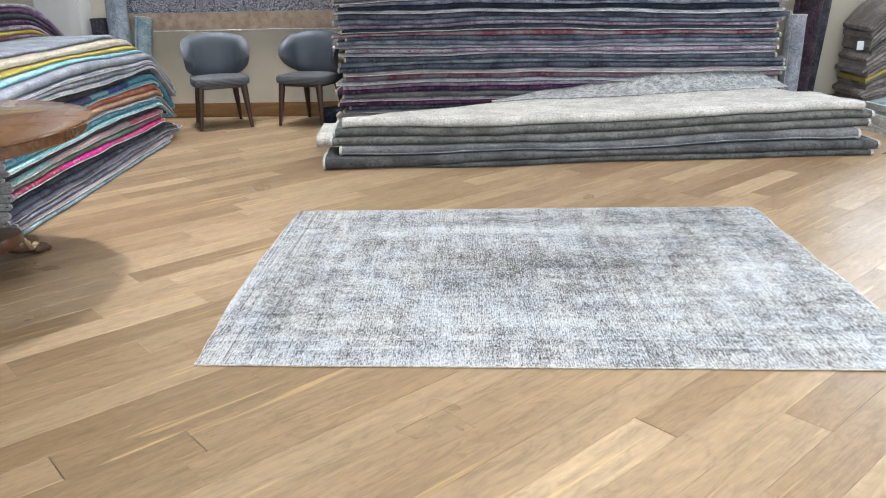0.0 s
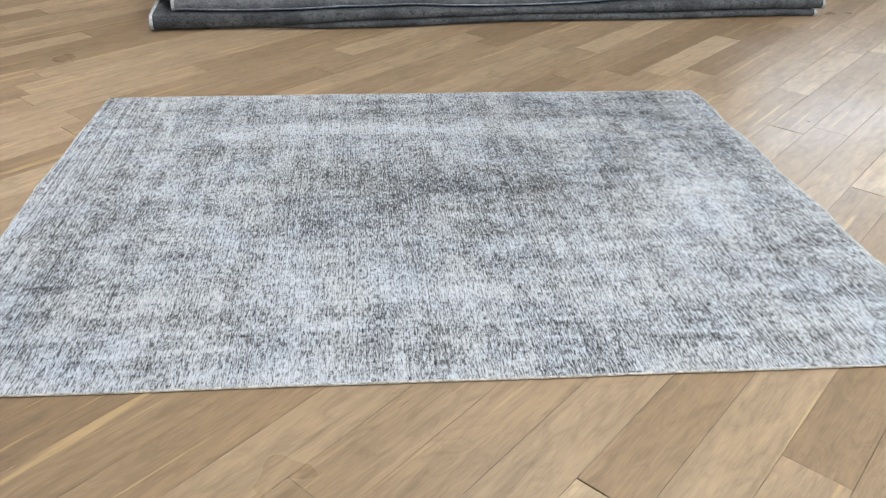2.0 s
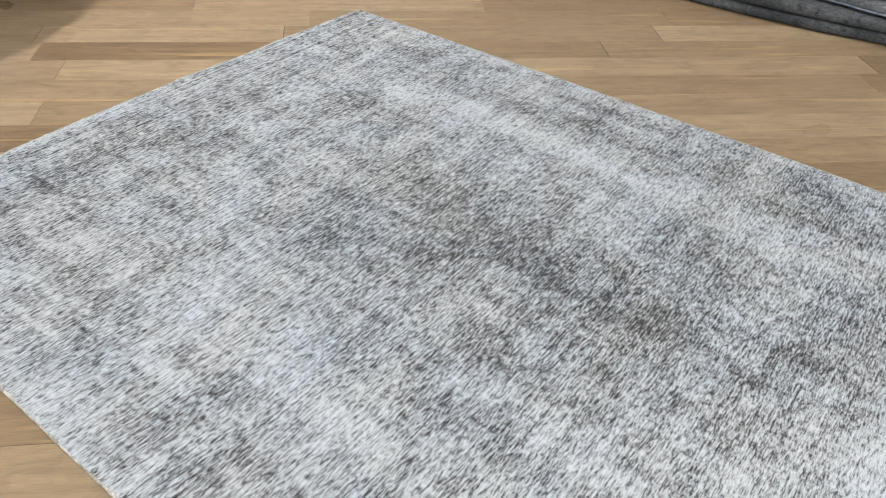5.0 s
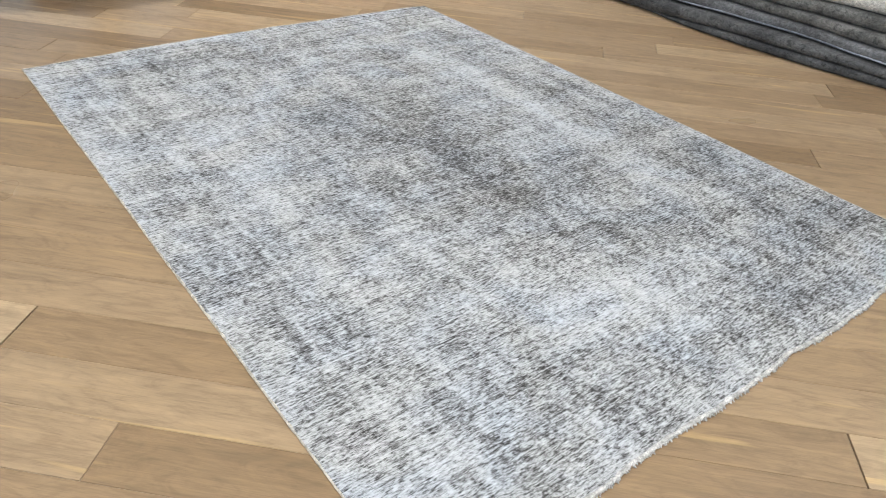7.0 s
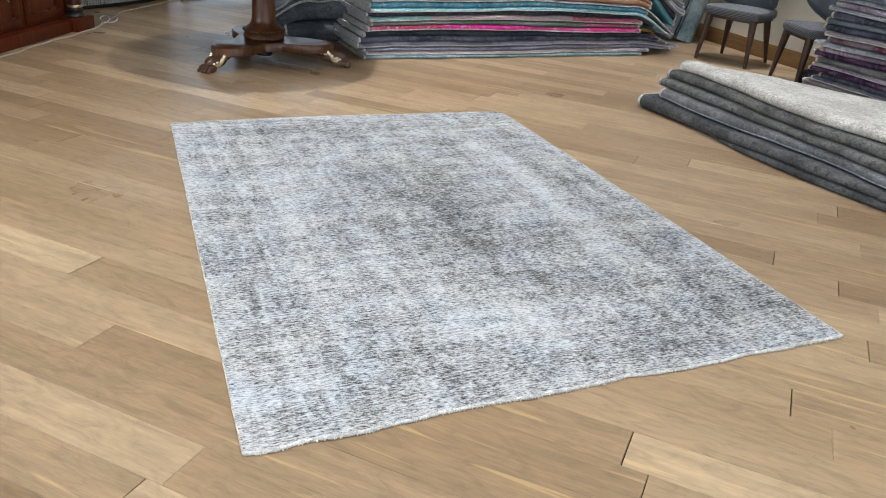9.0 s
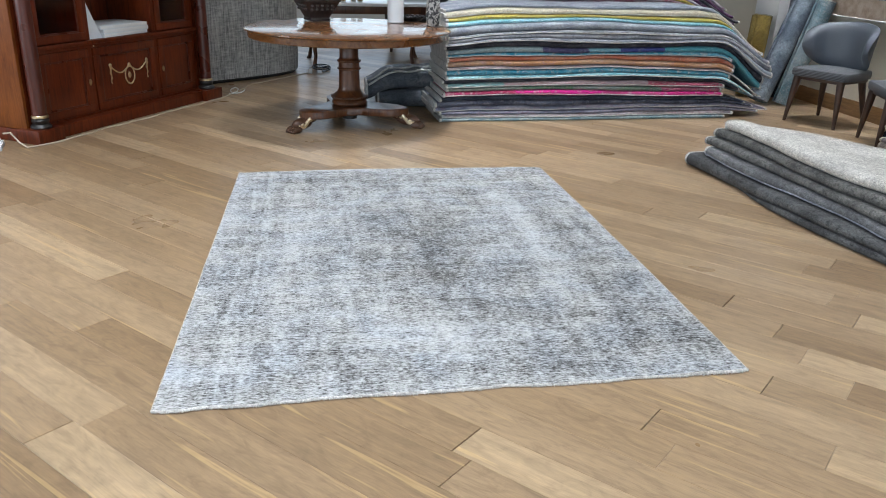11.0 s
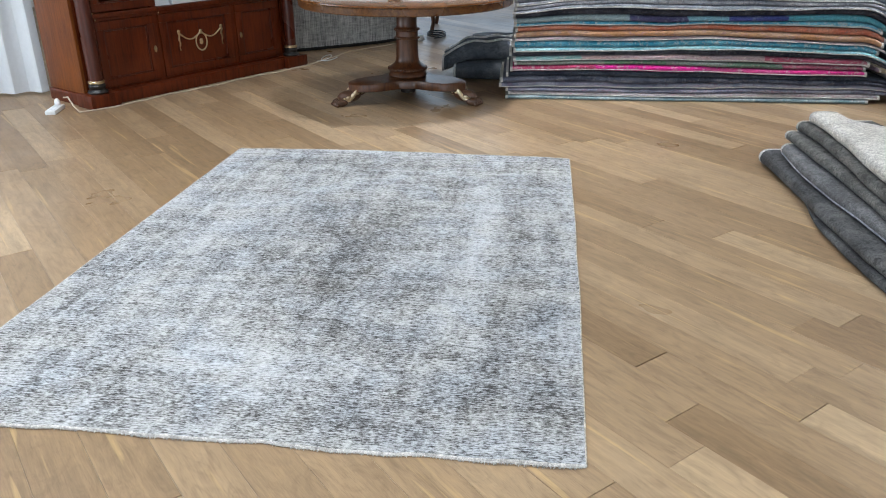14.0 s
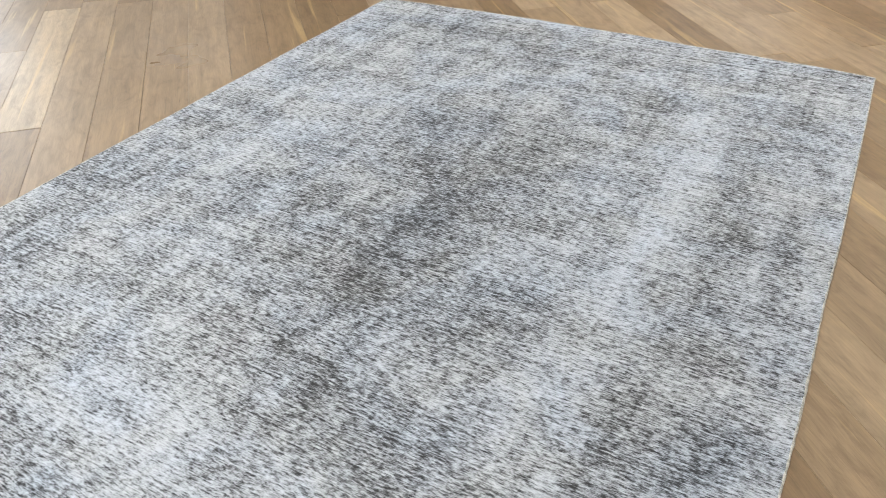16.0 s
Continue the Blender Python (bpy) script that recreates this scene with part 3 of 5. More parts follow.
MAUVE = textile("mauve_wool", (0.25, 0.2, 0.27), (0.46, 0.415, 0.49), (0.25, 0.08, 0.16), motif=0.8)
WINE = textile("wine_wool", (0.22, 0.055, 0.085), (0.36, 0.26, 0.29), (0.3, 0.28, 0.29), motif=0.7)
STEELBLUE = textile("steel_blue_wool", (0.12, 0.13, 0.19), (0.29, 0.305, 0.37), (0.08, 0.075, 0.11))
GREY_MID = textile("mid_grey_wool", (0.120, 0.120, 0.124), (0.208, 0.208, 0.212), (0.088, 0.088, 0.092))
GREY_WARM = textile("warm_grey_wool", (0.120, 0.118, 0.112), (0.200, 0.194, 0.184), (0.056, 0.056, 0.056), 7, 0.6)
GREY_DARK = textile("dark_grey_wool", (0.068, 0.068, 0.070), (0.128, 0.128, 0.128), (0.032, 0.032, 0.034), 6, 0.65)
STONE = textile("pale_stone_wool", (0.56, 0.535, 0.495), (0.72, 0.69, 0.64), (0.39, 0.37, 0.34), 5, 0.5)
TAUPE = textile("taupe_wool", (0.17, 0.15, 0.138), (0.3, 0.265, 0.245), (0.1, 0.088, 0.08))
BEIGE = textile("beige_pink_wool", (0.34, 0.29, 0.27), (0.46, 0.40, 0.37), (0.24, 0.2, 0.2))
SAGE = textile("grey_green_wool", (0.10, 0.12, 0.115), (0.19, 0.21, 0.20), (0.06, 0.065, 0.065))
BLUEGREY = textile("blue_grey_wool", (0.13, 0.16, 0.2), (0.26, 0.3, 0.34), (0.08, 0.09, 0.12))
DENIM = textile("denim_grey_wool", (0.075, 0.085, 0.1), (0.15, 0.165, 0.185), (0.05, 0.055, 0.065))
AUBERGINE = textile("aubergine_wool", (0.03, 0.018, 0.028), (0.075, 0.045, 0.062), (0.12, 0.09, 0.1))
SPECKLE = textile("grey_speckled_pile", (0.34, 0.345, 0.35), (0.56, 0.565, 0.565), (0.17, 0.17, 0.18), 16, 0.8)
MUSTARD = textile("mustard_wool", (0.22, 0.15, 0.035), (0.36, 0.26, 0.07), (0.15, 0.1, 0.04))


def slub_weave():
    m = Mat("grey_slub_weave", 0.95)
    p = m.pos()
    a = m.noise(m.map(p, (70, 70, 5)), 1.0, 4, 0.7)
    b = m.noise(m.map(p, (12, 12, 60)), 1.0, 3, 0.6)
    f = m.math("ADD", m.math("MULTIPLY", a, 0.65), m.math("MULTIPLY", b, 0.35))
    m.colour(m.ramp(f, [(0.36, (0.15, 0.155, 0.16)), (0.5, (0.37, 0.375, 0.38)), (0.62, (0.58, 0.585, 0.59))]))
    m.bump(f, 0.5, 0.005)
    return m.m


WEAVE = slub_weave()


def drooping(start, end, drop, low=0.0):
    return lambda s, q: 1.0 - drop * smoothstep(start, end, s) ** 1.3 - low * smoothstep(0.5, 0.0, s) + 0.035 * q * math.sin(min(1, max(0, s / 2.6)) * math.pi)


def rug_stack(m, layers, depth, wave, seed, shape, group, scale=1.0, ends=(BIND, BIND), end_len=(0.014, 0.014), edged=(), own=None):
    """layers, from the floor up: thickness, wool, start, end, how far its nose stands back, words."""
    z = surfaces([l[0] for l in layers], scale, wave, seed, shape)
    for k, (t, wool, a, b, back, words) in enumerate(layers):
        lo, hi = z[k], z[k + 1]
        folded_rug("folded_rug", m, a, b, lambda s, back=back: back, lambda s: depth, lambda s, d, f=lo: f(s, d) + 0.002, lambda s, d, f=hi: f(s, d) - 0.002,
                   wool, words + " folded wool rug in a stack", group, seed + k * 1.7, (own[k], ends[1]) if own and k in own else ends, end_len, piping=BIND_PALE if k in edged else None)


# bright stack beside the round table
R = random.Random(4)
BRIGHT = [
    (0.03, TEAL_GREY, 0.00, 2.62, 0.0, "teal-grey"), (0.032, ROSE_GREY, 0.02, 2.7, 0.01, "rose-grey patterned"), (0.03, LILAC_GREY, 0.0, 2.96, 0.02, "lilac-grey"),
    (0.045, LILAC_GREY, -0.05, 3.06, 0.03, "pale lilac-grey"), (0.042, SLATE, -0.04, 2.9, 0.02, "dark slate"), (0.04, NAVY, 0.0, 2.82, 0.025, "dark navy"),
    (0.045, MAGENTA, 0.03, 2.58, 0.015, "bright magenta"), (0.032, GREEN_MIX, 0.06, 2.57, 0.03, "green and magenta"), (0.04, PINK_MIX, 0.05, 2.59, 0.03, "pink and crimson"),
    (0.03, CHARCOAL, 0.02, 2.76, 0.05, "near-black"), (0.034, TEAL_PALE, 0.05, 2.9, 0.03, "pale teal"), (0.044, TEAL, 0.04, 2.64, 0.04, "teal"),
    (0.026, ROSE_GREY, 0.06, 2.98, 0.04, "rose-grey"), (0.045, APRICOT, 0.05, 2.66, 0.04, "apricot"), (0.04, CORAL, 0.06, 2.68, 0.05, "coral"),
    (0.03, TEAL, 0.05, 2.64, 0.05, "teal"), (0.042, PATCHWORK, 0.05, 2.97, 0.05, "purple and teal patchwork"), (0.04, CHARCOAL, 0.04, 3.0, 0.07, "charcoal"),
    (0.03, ICE, 0.04, 3.06, 0.04, "ice-grey"), (0.03, SILVER, 0.05, 3.05, 0.05, "silver-grey"), (0.028, SILVER, 0.06, 3.04, 0.05, "silver-grey"),
    (0.065, ICE, 0.05, 3.02, 0.06, "pale ice-grey"), (0.034, TEAL_PALE, 0.06, 2.7, 0.12, "pale turquoise"), (0.03, OCHRE, 0.07, 2.68, 0.17, "ochre yellow"),
    (0.045, CREAM, 0.06, 3.05, 0.22, "cream"), (0.028, ICE, 0.08, 2.76, 0.34, "off-white"),
]


def bright_shape(s, q):
    """Level over most of the length; the far ends slump, those in the middle most."""
    fall = 0.42 + 0.22 * smoothstep(0.18, 0.36, q) - 0.26 * smoothstep(0.6, 0.76, q)
    return 1.0 - fall * smoothstep(2.5, 3.1, s) - 0.04 * smoothstep(0.5, 0.0, s) + 0.035 * q * math.sin(min(1, max(0, s / 2.6)) * math.pi)


bright_at = axes(-2.82, 4.55, 92.4)
rug_stack(bright_at, BRIGHT, 0.68, 0.026, 3.3, bright_shape, "bright stack of folded rugs", 0.955, (BIND_PALE, BIND_PALE), edged=(1, 3, 6, 8, 10, 12, 15, 18, 20, 24))

# plum stack behind it
PLUMS = [(0.06, [PLUM, MAUVE, WINE, ROSE_GREY, NAVY][k % 5], 0.02 + R.uniform(0, 0.06), 2.55 - R.uniform(0, 0.2), R.uniform(0, 0.05), ["plum", "mauve", "wine-red", "rose-grey", "navy"][k % 5]) for k in range(14)]
PLUMS += [(0.035, w, 0.05, e, 0.03, l) for w, e, l in ((ROSE_GREY, 2.5, "rose-grey"), (MAUVE, 2.58, "mauve"), (WINE, 2.4, "wine-red"), (OCHRE, 2.5, "olive yellow"), (MAUVE, 2.6, "mauve"), (PLUM, 2.62, "dark plum"), (CHARCOAL, 2.66, "charcoal"), (PLUM, 2.6, "plum"), (MAUVE, 2.5, "mauve"))]
rug_stack(axes(-3.74, 5.05, 92.4), PLUMS, 0.8, 0.02, 8.1, drooping(1.75, 2.75, 0.3), "plum stack of folded rugs")

# long grey stack against the wall
LONG = [
    (0.05, BEIGE, "beige-pink"), (0.045, BEIGE, "beige-pink"), (0.04, ROSE_GREY, "rose-grey"), (0.045, STEELBLUE, "steel-blue"), (0.04, SLATE, "dark slate"), (0.04, PLUM, "dark plum"), (0.035, MAUVE, "mauve"),
    (0.04, GREY_MID, "mid-grey"), (0.04, PLUM, "dark plum"), (0.036, MAUVE, "mauve"), (0.034, SILVER, "silver-grey"), (0.045, WINE, "wine-red patterned"), (0.036, ROSE_GREY, "rose-grey"), (0.045, SLATE, "dark slate"), (0.034, BLUEGREY, "blue-grey"),
    (0.04, SLATE, "dark slate"), (0.03, SILVER, "pale grey"), (0.036, MAUVE, "mauve and grey"), (0.03, ICE, "pale silver"), (0.04, STEELBLUE, "steel-blue"), (0.04, SLATE, "dark slate"), (0.036, WINE, "wine and grey"), (0.04, NAVY, "navy"),
    (0.034, MAUVE, "mauve"), (0.038, STEELBLUE, "steel-blue"), (0.036, SLATE, "dark slate"), (0.03, SILVER, "silver-grey"), (0.04, NAVY, "navy"), (0.035, STEELBLUE, "steel-blue"), (0.034, MAUVE, "mauve"), (0.04, GREY_MID, "mid-grey"),
    (0.04, SLATE, "dark slate"), (0.035, SILVER, "silver-grey"), (0.04, GREY_MID, "mid-grey"),
]
LONG = [(t, w, (-0.03 if k < 2 else 0.0) + R.uniform(-0.06, 0.07), 3.94 + R.uniform(-0.08, 0.05), R.uniform(0.0, 0.05), l) for k, (t, w, l) in enumerate(LONG)]
rug_stack(axes(-1.49, 7.66, 0.0), LONG, 0.7, 0.03, 5.5, lambda s, q: 1.0 + 0.02 * math.sin(s * 1.3), "long grey stack of folded rugs", 1.0, edged=(1, 3, 6, 10, 12, 16, 18, 22, 26, 29))

# low pile of grey rugs before it, the top one half unfolded
LOW = axes(-1.39, 6.05, 3.9)


def low_front(back):
    return lambda s: back + 0.021 * math.sin(s * 1.5 + 3.6) + 0.018 * math.sin(s * 3.7 + back * 40) + 0.02


low = surfaces([0.085, 0.062, 0.055, 0.06, 0.066], 1.0, 0.028, 2.2, lambda s, q: 0.97 + 0.04 * s + 0.04 * math.sin(s * 1.9 + 1.0))
for k, (wool, a, b, back, dep, words) in enumerate([
        (GREY_DARK, 0.0, 4.15, 0.0, 1.1, "dark grey patterned"), (GREY_MID, 0.12, 4.02, 0.075, 1.05, "mid-grey"), (GREY_WARM, 0.05, 4.13, 0.12, 1.0, "warm grey patterned"),
        (GREY_WARM, 0.07, 4.16, 0.15, 1.0, "warm grey")]):
    folded_rug("folded_rug", LOW, a, b, low_front(back), lambda s, dep=dep: 0.36 + (dep - 0.36) * smoothstep(0.3, 2.4, s), lambda s, d, f=low[k], k=k: f(s, d) + 0.001 + (0.043 * smoothstep(0.45, 1.3, s) if k == 0 else 0), lambda s, d, f=low[k + 1]: f(s, d) - 0.001,
               wool, words + " long rug folded in a low floor pile", "low pile of grey rugs", 20 + k, (BIND_PALE, BIND_PALE), piping=SILVER if k == 1 else None)
folded_rug("folded_rug", LOW, 0.5, 4.1, lambda s: low_front(0.0)(s) - 0.012 + 0.05 * smoothstep(1.0, 0.5, s), lambda s: 0.8, lambda s, d: 0.001, lambda s, d: 0.006 + 0.036 * smoothstep(0.45, 1.3, s),
           GREY_DARK, "thin dark grey rug under a low floor pile", "low pile of grey rugs", 27, (BIND_PALE, BIND_PALE))


def sheet_back(s):
    return min(1.0, 0.1 + 0.3 * smoothstep(0.3, 0.5, s) + 0.92 * smoothstep(0.35, 2.3, s) ** 0.8) if s < 3.8 else 1.0 - 0.3 * smoothstep(3.8, 3.9, s)


def sheet_lift(s, d):
    return 0.2 * smoothstep(0.92, 1.36, d) * smoothstep(1.3, 3.55, s) * (1 - 0.75 * smoothstep(3.68, 3.95, s) ** 2)


half = folded_rug("half_unfolded_rug", LOW, 0.14, 4.08, low_front(0.17), sheet_back, lambda s, d: low[4](s, d) + 0.001, lambda s, d: low[5](s, d * 0.5) - 0.001 - 0.03 * smoothstep(0, 0.5, d),
           STONE, "pale stone-grey rug lying half unfolded on a low pile", "low pile of grey rugs", 31, (BIND_PALE, BIND_PALE), step=0.05)
# its back part stands up, showing the darker speckled pile
bm = bmesh.new()
rows = []
for i in range(45):
    t = 1.35 + 2.6 * i / 44
    row = []
    for j in range(11):
        d = 0.93 + (0.43 * smoothstep(1.1, 2.2, t) + 0.02) * j / 10
        r = (low[5](t, 0.0) - low[4](t, 0.0) - 0.002) / 2
        z = low[5](t, d * 0.5) - 0.031 + sheet_lift(t, d) + 0.004 * n1(t * 4, d * 9)
        row.append((t, low_front(0.17)(t) + d + r, z))
    rows.append([[bm.verts.new((x, y, z + up)) for x, y, z in row] for up in (0.002, 0.009)])
for p, q in zip(rows, rows[1:]):
    for k in (0, 1):
        for j in range(10):
            bm.faces.new((p[k][j], q[k][j], q[k][j + 1], p[k][j + 1]))
    for j in (0, 10):
        bm.faces.new((p[0][j], q[0][j], q[1][j], p[1][j]))
for p in (rows[0], rows[-1]):
    for j in range(10):
        bm.faces.new((p[0][j], p[0][j + 1], p[1][j + 1], p[1][j]))
part("raised_flap", bm, SPECKLE, half, "raised flap of grey speckled pile")
folded_rug("folded_rug", LOW, -0.07, 1.2, lambda s: 0.3, lambda s: 0.5, lambda s, d: low[2](max(s, 0), d) - 0.04, lambda s, d: low[3](max(s, 0), d) - 0.012,
           STONE, "speckled beige rug end sticking out of a low pile", "low pile of grey rugs", 41, (BIND_PALE, None))

# stack by the far window, its ends hanging down
FAR = [(0.042, w, R.uniform(-0.03, 0.03), 1.9, R.uniform(0, 0.04), l) for w, l in (
    (SILVER, "silver-grey"), (SAGE, "grey-green"), (TEAL_GREY, "teal-grey"), (SILVER, "silver-grey"), (ROSE_GREY, "rose-grey"), (BLUEGREY, "blue-grey"), (ICE, "pale grey"), (MAUVE, "mauve"), (LILAC_GREY, "lilac"), (MAUVE, "mauve"), (OCHRE, "ochre"), (MAGENTA, "magenta-purple"), (LILAC_GREY, "lilac-grey"),
    (PLUM, "plum"), (BLUEGREY, "blue-grey"), (ROSE_GREY, "rose-grey"), (LILAC_GREY, "lilac-grey"), (SILVER, "silver-grey"), (TEAL, "teal"), (SLATE, "slate"), (LILAC_GREY, "lilac-grey"), (MAUVE, "mauve"), (SILVER, "silver-grey"), (TEAL, "teal"), (MAUVE, "mauve"))]
rug_stack(axes(3.3, 7.85, 0.0), FAR, 0.55, 0.045, 12.0, lambda s, q: 1.0 - 0.3 * smoothstep(0.32, -0.12, s) ** 1.4, "stack of folded rugs by the window", 1.0, (TAUPE, None), (0.22, 0.01), own={6: BEIGE, 10: OCHRE, 14: BEIGE, 18: GREY_DARK})
FLOORPILE = [(0.07, SAGE, 0.0, 1.1, 0.0, "grey-green"), (0.06, CHARCOAL, 0.03, 1.1, 0.05, "charcoal"), (0.08, SAGE, 0.02, 1.1, 0.02, "grey-green"), (0.07, TEAL_GREY, 0.12, 1.1, 0.04, "teal-grey")]
rug_stack(axes(3.15, 7.0, 4.0), FLOORPILE, 0.55, 0.025, 17.0, lambda s, q: 1.0 - 0.3 * smoothstep(0.5, 0.0, s), "small floor pile of folded rugs", 1.0, (BIND_PALE, None))

# ---- the rug on the floor ----
area_rug = thing("area_rug", pose(0, 4.0, 0), "worn grey overdyed wool rug lying flat on oak boards", "rug")
CORNERS = [Vector((-1.335, -0.971)), Vector((1.381, -1.028)), Vector((1.35, 1.0)), Vector((-1.35, 1.0))]


def rug_at(u, v):
    """A point of the rug's outline net, u along and v across, with its slightly uneven edges."""
    a, b, c, d = CORNERS
    p = (a * (1 - u) + b * u) * (1 - v) + (d * (1 - u) + c * u) * v
    bell_v, bell_u = math.sin(math.pi * v), math.sin(math.pi * u)
    p = p + Vector((-0.03 * bell_v * (1 - u) ** 6 + (0.012 * n1(v * 5, 3.0) + 0.006 * n1(v * 17, 1.0)) * (1.9 * u ** 8 + (1 - u) ** 8), 0))
    p = p + Vector((0, (0.010 * bell_u + 0.004 * n1(u * 7, 8.0)) * v ** 8 - 0.003 * n1(u * 8, 2.0) * (1 - v) ** 8))
    lift = 0.004 * max(0, n1(v * 6, 4.0)) * ((1 - u) ** 10 * 2 + u ** 10 * 2.5)
    return Vector((p.x, p.y, 0.0075 + 0.0012 * n1(u * 9, v * 7) + lift))


bm = bmesh.new()
NU, NV = 110, 80
net = [[bm.verts.new(rug_at(i / NU, j / NV)) for j in range(NV + 1)] for i in range(NU + 1)]
for i in range(NU):
    for j in range(NV):
        bm.faces.new((net[i][j], net[i + 1][j], net[i + 1][j + 1], net[i][j + 1]))
rim = [net[i][0] for i in range(NU + 1)] + [net[NU][j] for j in range(1, NV + 1)] + [net[i][NV] for i in range(NU - 1, -1, -1)] + [net[0][j] for j in range(NV - 1, 0, -1)]
foot = [bm.verts.new((v.co.x, v.co.y, 0.0005)) for v in rim]
for i in range(len(rim)):
    j = (i + 1) % len(rim)
    bm.faces.new((rim[i], foot[i], foot[j], rim[j]))
part("rug_field", bm, PILE, area_rug)
for nm, path, r in (("selvedge", [(i / 160, 0.0) for i in range(161)], 0.0035), ("selvedge", [(i / 160, 1.0) for i in range(161)], 0.0035),
                    ("woven_end", [(0.0, i / 240) for i in range(241)], 0.004), ("woven_end", [(1.0, i / 240) for i in range(241)], 0.0053)):
    pts = []
    for k, (u, v) in enumerate(path):
        q = rug_at(u, v)
        pts.append((q.x + 0.002 * n1(k * 0.7, r * 900), q.y + 0.0015 * n1(k * 0.9, 3.0), q.z - 0.003))
    part(nm, tube(pts, [r * (1 + 0.4 * n1(k * 1.3, r * 500)) for k in range(len(pts))], 7), END_CREAM if r > 0.005 else BIND, area_rug, "cream overcast edge")

# short cut warps sticking out of the pale end
RT, bm = random.Random(12), bmesh.new()
for k in range(420):
    v = (k + RT.uniform(0.1, 0.9)) / 420
    q = rug_at(1.0, v)
    ln, sw = RT.uniform(0.004, 0.012), RT.uniform(-0.005, 0.005)
    tube([(q.x - 0.004, q.y, q.z - 0.002), (q.x + ln * 0.6, q.y + sw * 0.4, max(0.0032, q.z - 0.003)), (q.x + ln, q.y + sw, 0.0028)], [0.0030, 0.0026, 0.0012], 4, bm)
tagged(part("fringe", bm, END_CREAM, area_rug, "short off-white cut fringe"), kind="stuff")

# ---- round pedestal table ----
table = thing("pedestal_table", pose(-2.84, 3.8, 0), "round polished walnut pedestal table with gilded lion-paw feet", "table")
part("tabletop", lathe([(0.74, 0.69), (0.775, 0.688), (0.782, 0.695), (0.782, 0.735), (0.79, 0.739), (0.805, 0.742), (0.812, 0.749), (0.81, 0.756), (0.8, 0.76), (0.4, 0.7602), (0.01, 0.7602)], 96), ROSEWOOD, table)
part("column", lathe([(0.138, 0.2), (0.144, 0.212), (0.14, 0.226), (0.122, 0.24), (0.1, 0.256), (0.089, 0.274), (0.084, 0.3), (0.081, 0.43), (0.089, 0.435), (0.091, 0.447), (0.083, 0.455), (0.081, 0.49), (0.09, 0.496), (0.092, 0.508), (0.081, 0.515), (0.075, 0.53), (0.076, 0.62), (0.08, 0.69), (0.16, 0.695)], 48), WALNUT, table)
for z, r, n, s in ((0.502, 0.089, 30, 0.0085), (0.441, 0.088, 30, 0.007), (0.218, 0.142, 44, 0.009)):
    bm = bmesh.new()
    for i in range(n):
        a = 2 * math.pi * i / n
        blob((r * math.cos(a), r * math.sin(a), z), (s, s, s * 1.05), bm, 8)
    part("beading", bm, WALNUT, table, "carved bead ring")
part("socle", lathe([(0.13, 0.155), (0.14, 0.16), (0.145, 0.17), (0.14, 0.185), (0.128, 0.2), (0.11, 0.203)], 48), WALNUT, table)
# three-cornered platform with hollow sides
FEET = [math.atan2(-0.48, 0.40), math.atan2(0.568, 0.24), math.radians(188)]
FEET[2] = (FEET[0] + FEET[1]) / 2 + math.pi
ring = []
for i in range(3):
    a, b = FEET[i], FEET[(i + 1) % 3]
    while b < a:
        b += 2 * math.pi
    for k in range(14):
        t = k / 14
        ang = a + (b - a) * t
        near = min(t, 1 - t) * 2
        ring.append((ang, 0.2 + 0.3 * (1 - smoothstep(0.0, 0.75, near))))
bm = bmesh.new()
lv = [[bm.verts.new((r * s * math.cos(a), r * s * math.sin(a), z)) for a, r in ring] for z, s in ((0.095, 0.975), (0.1, 1.0), (0.148, 1.0), (0.155, 0.975))]
for p, q in zip(lv, lv[1:]):
    for k in range(len(ring)):
        j = (k + 1) % len(ring)
        bm.faces.new((p[k], p[j], q[j], q[k]))
bm.faces.new(lv[0][::-1]), bm.faces.new(lv[-1])
part("platform", bm, WALNUT, table)
part("boss", lathe([(0.05, 0.035), (0.058, 0.04), (0.058, 0.095)], 20), EBONY, table)
for a in FEET:
    m = pose(0, 0, 0, 0, 0, math.degrees(a))
    bm = bmesh.new()
    blob((0.50, 0, 0.062), (0.095, 0.05, 0.045), bm)
    blob((0.44, 0, 0.085), (0.08, 0.045, 0.03), bm)
    for k in range(4):
        y = (k - 1.5) * 0.026
        blob((0.575, y, 0.026), (0.045, 0.0155, 0.025), bm, 10)
        blob((0.612, y * 1.08, 0.014), (0.018, 0.011, 0.0135), bm, 8)
    bmesh.ops.transform(bm, verts=bm.verts, matrix=m)
    paw = part("paw_foot", bm, BRONZE, table, "dark carved lion paw")
    bm = bmesh.new()
    for side in (-1, 1):
        curl = [(0.43 + 0.13 * t, side * (0.045 + 0.012 * math.sin(t * 6)), 0.1 - 0.055 * t + 0.022 * math.sin(t * 7)) for t in (i / 12 for i in range(13))]
        tube(curl, [0.007 + 0.008 * math.sin(math.pi * i / 12) for i in range(13)], 8, bm)
        c = (0.425, side * 0.05, 0.103)
        tube([(c[0] + (0.006 + 0.012 * t) * math.cos(t * 11), c[1] + side * 0.004, c[2] + (0.006 + 0.012 * t) * math.sin(t * 11)) for t in (i / 16 for i in range(17))], 0.006, 6, bm)
        for q in range(3):
            blob((0.455 + 0.038 * q, side * 0.05, 0.088 - 0.013 * q), (0.018, 0.01, 0.013), bm, 8)
    bmesh.ops.transform(bm, verts=bm.verts, matrix=m)
    part("gilt_scroll", bm, GILT, paw, "gilded acanthus scroll")

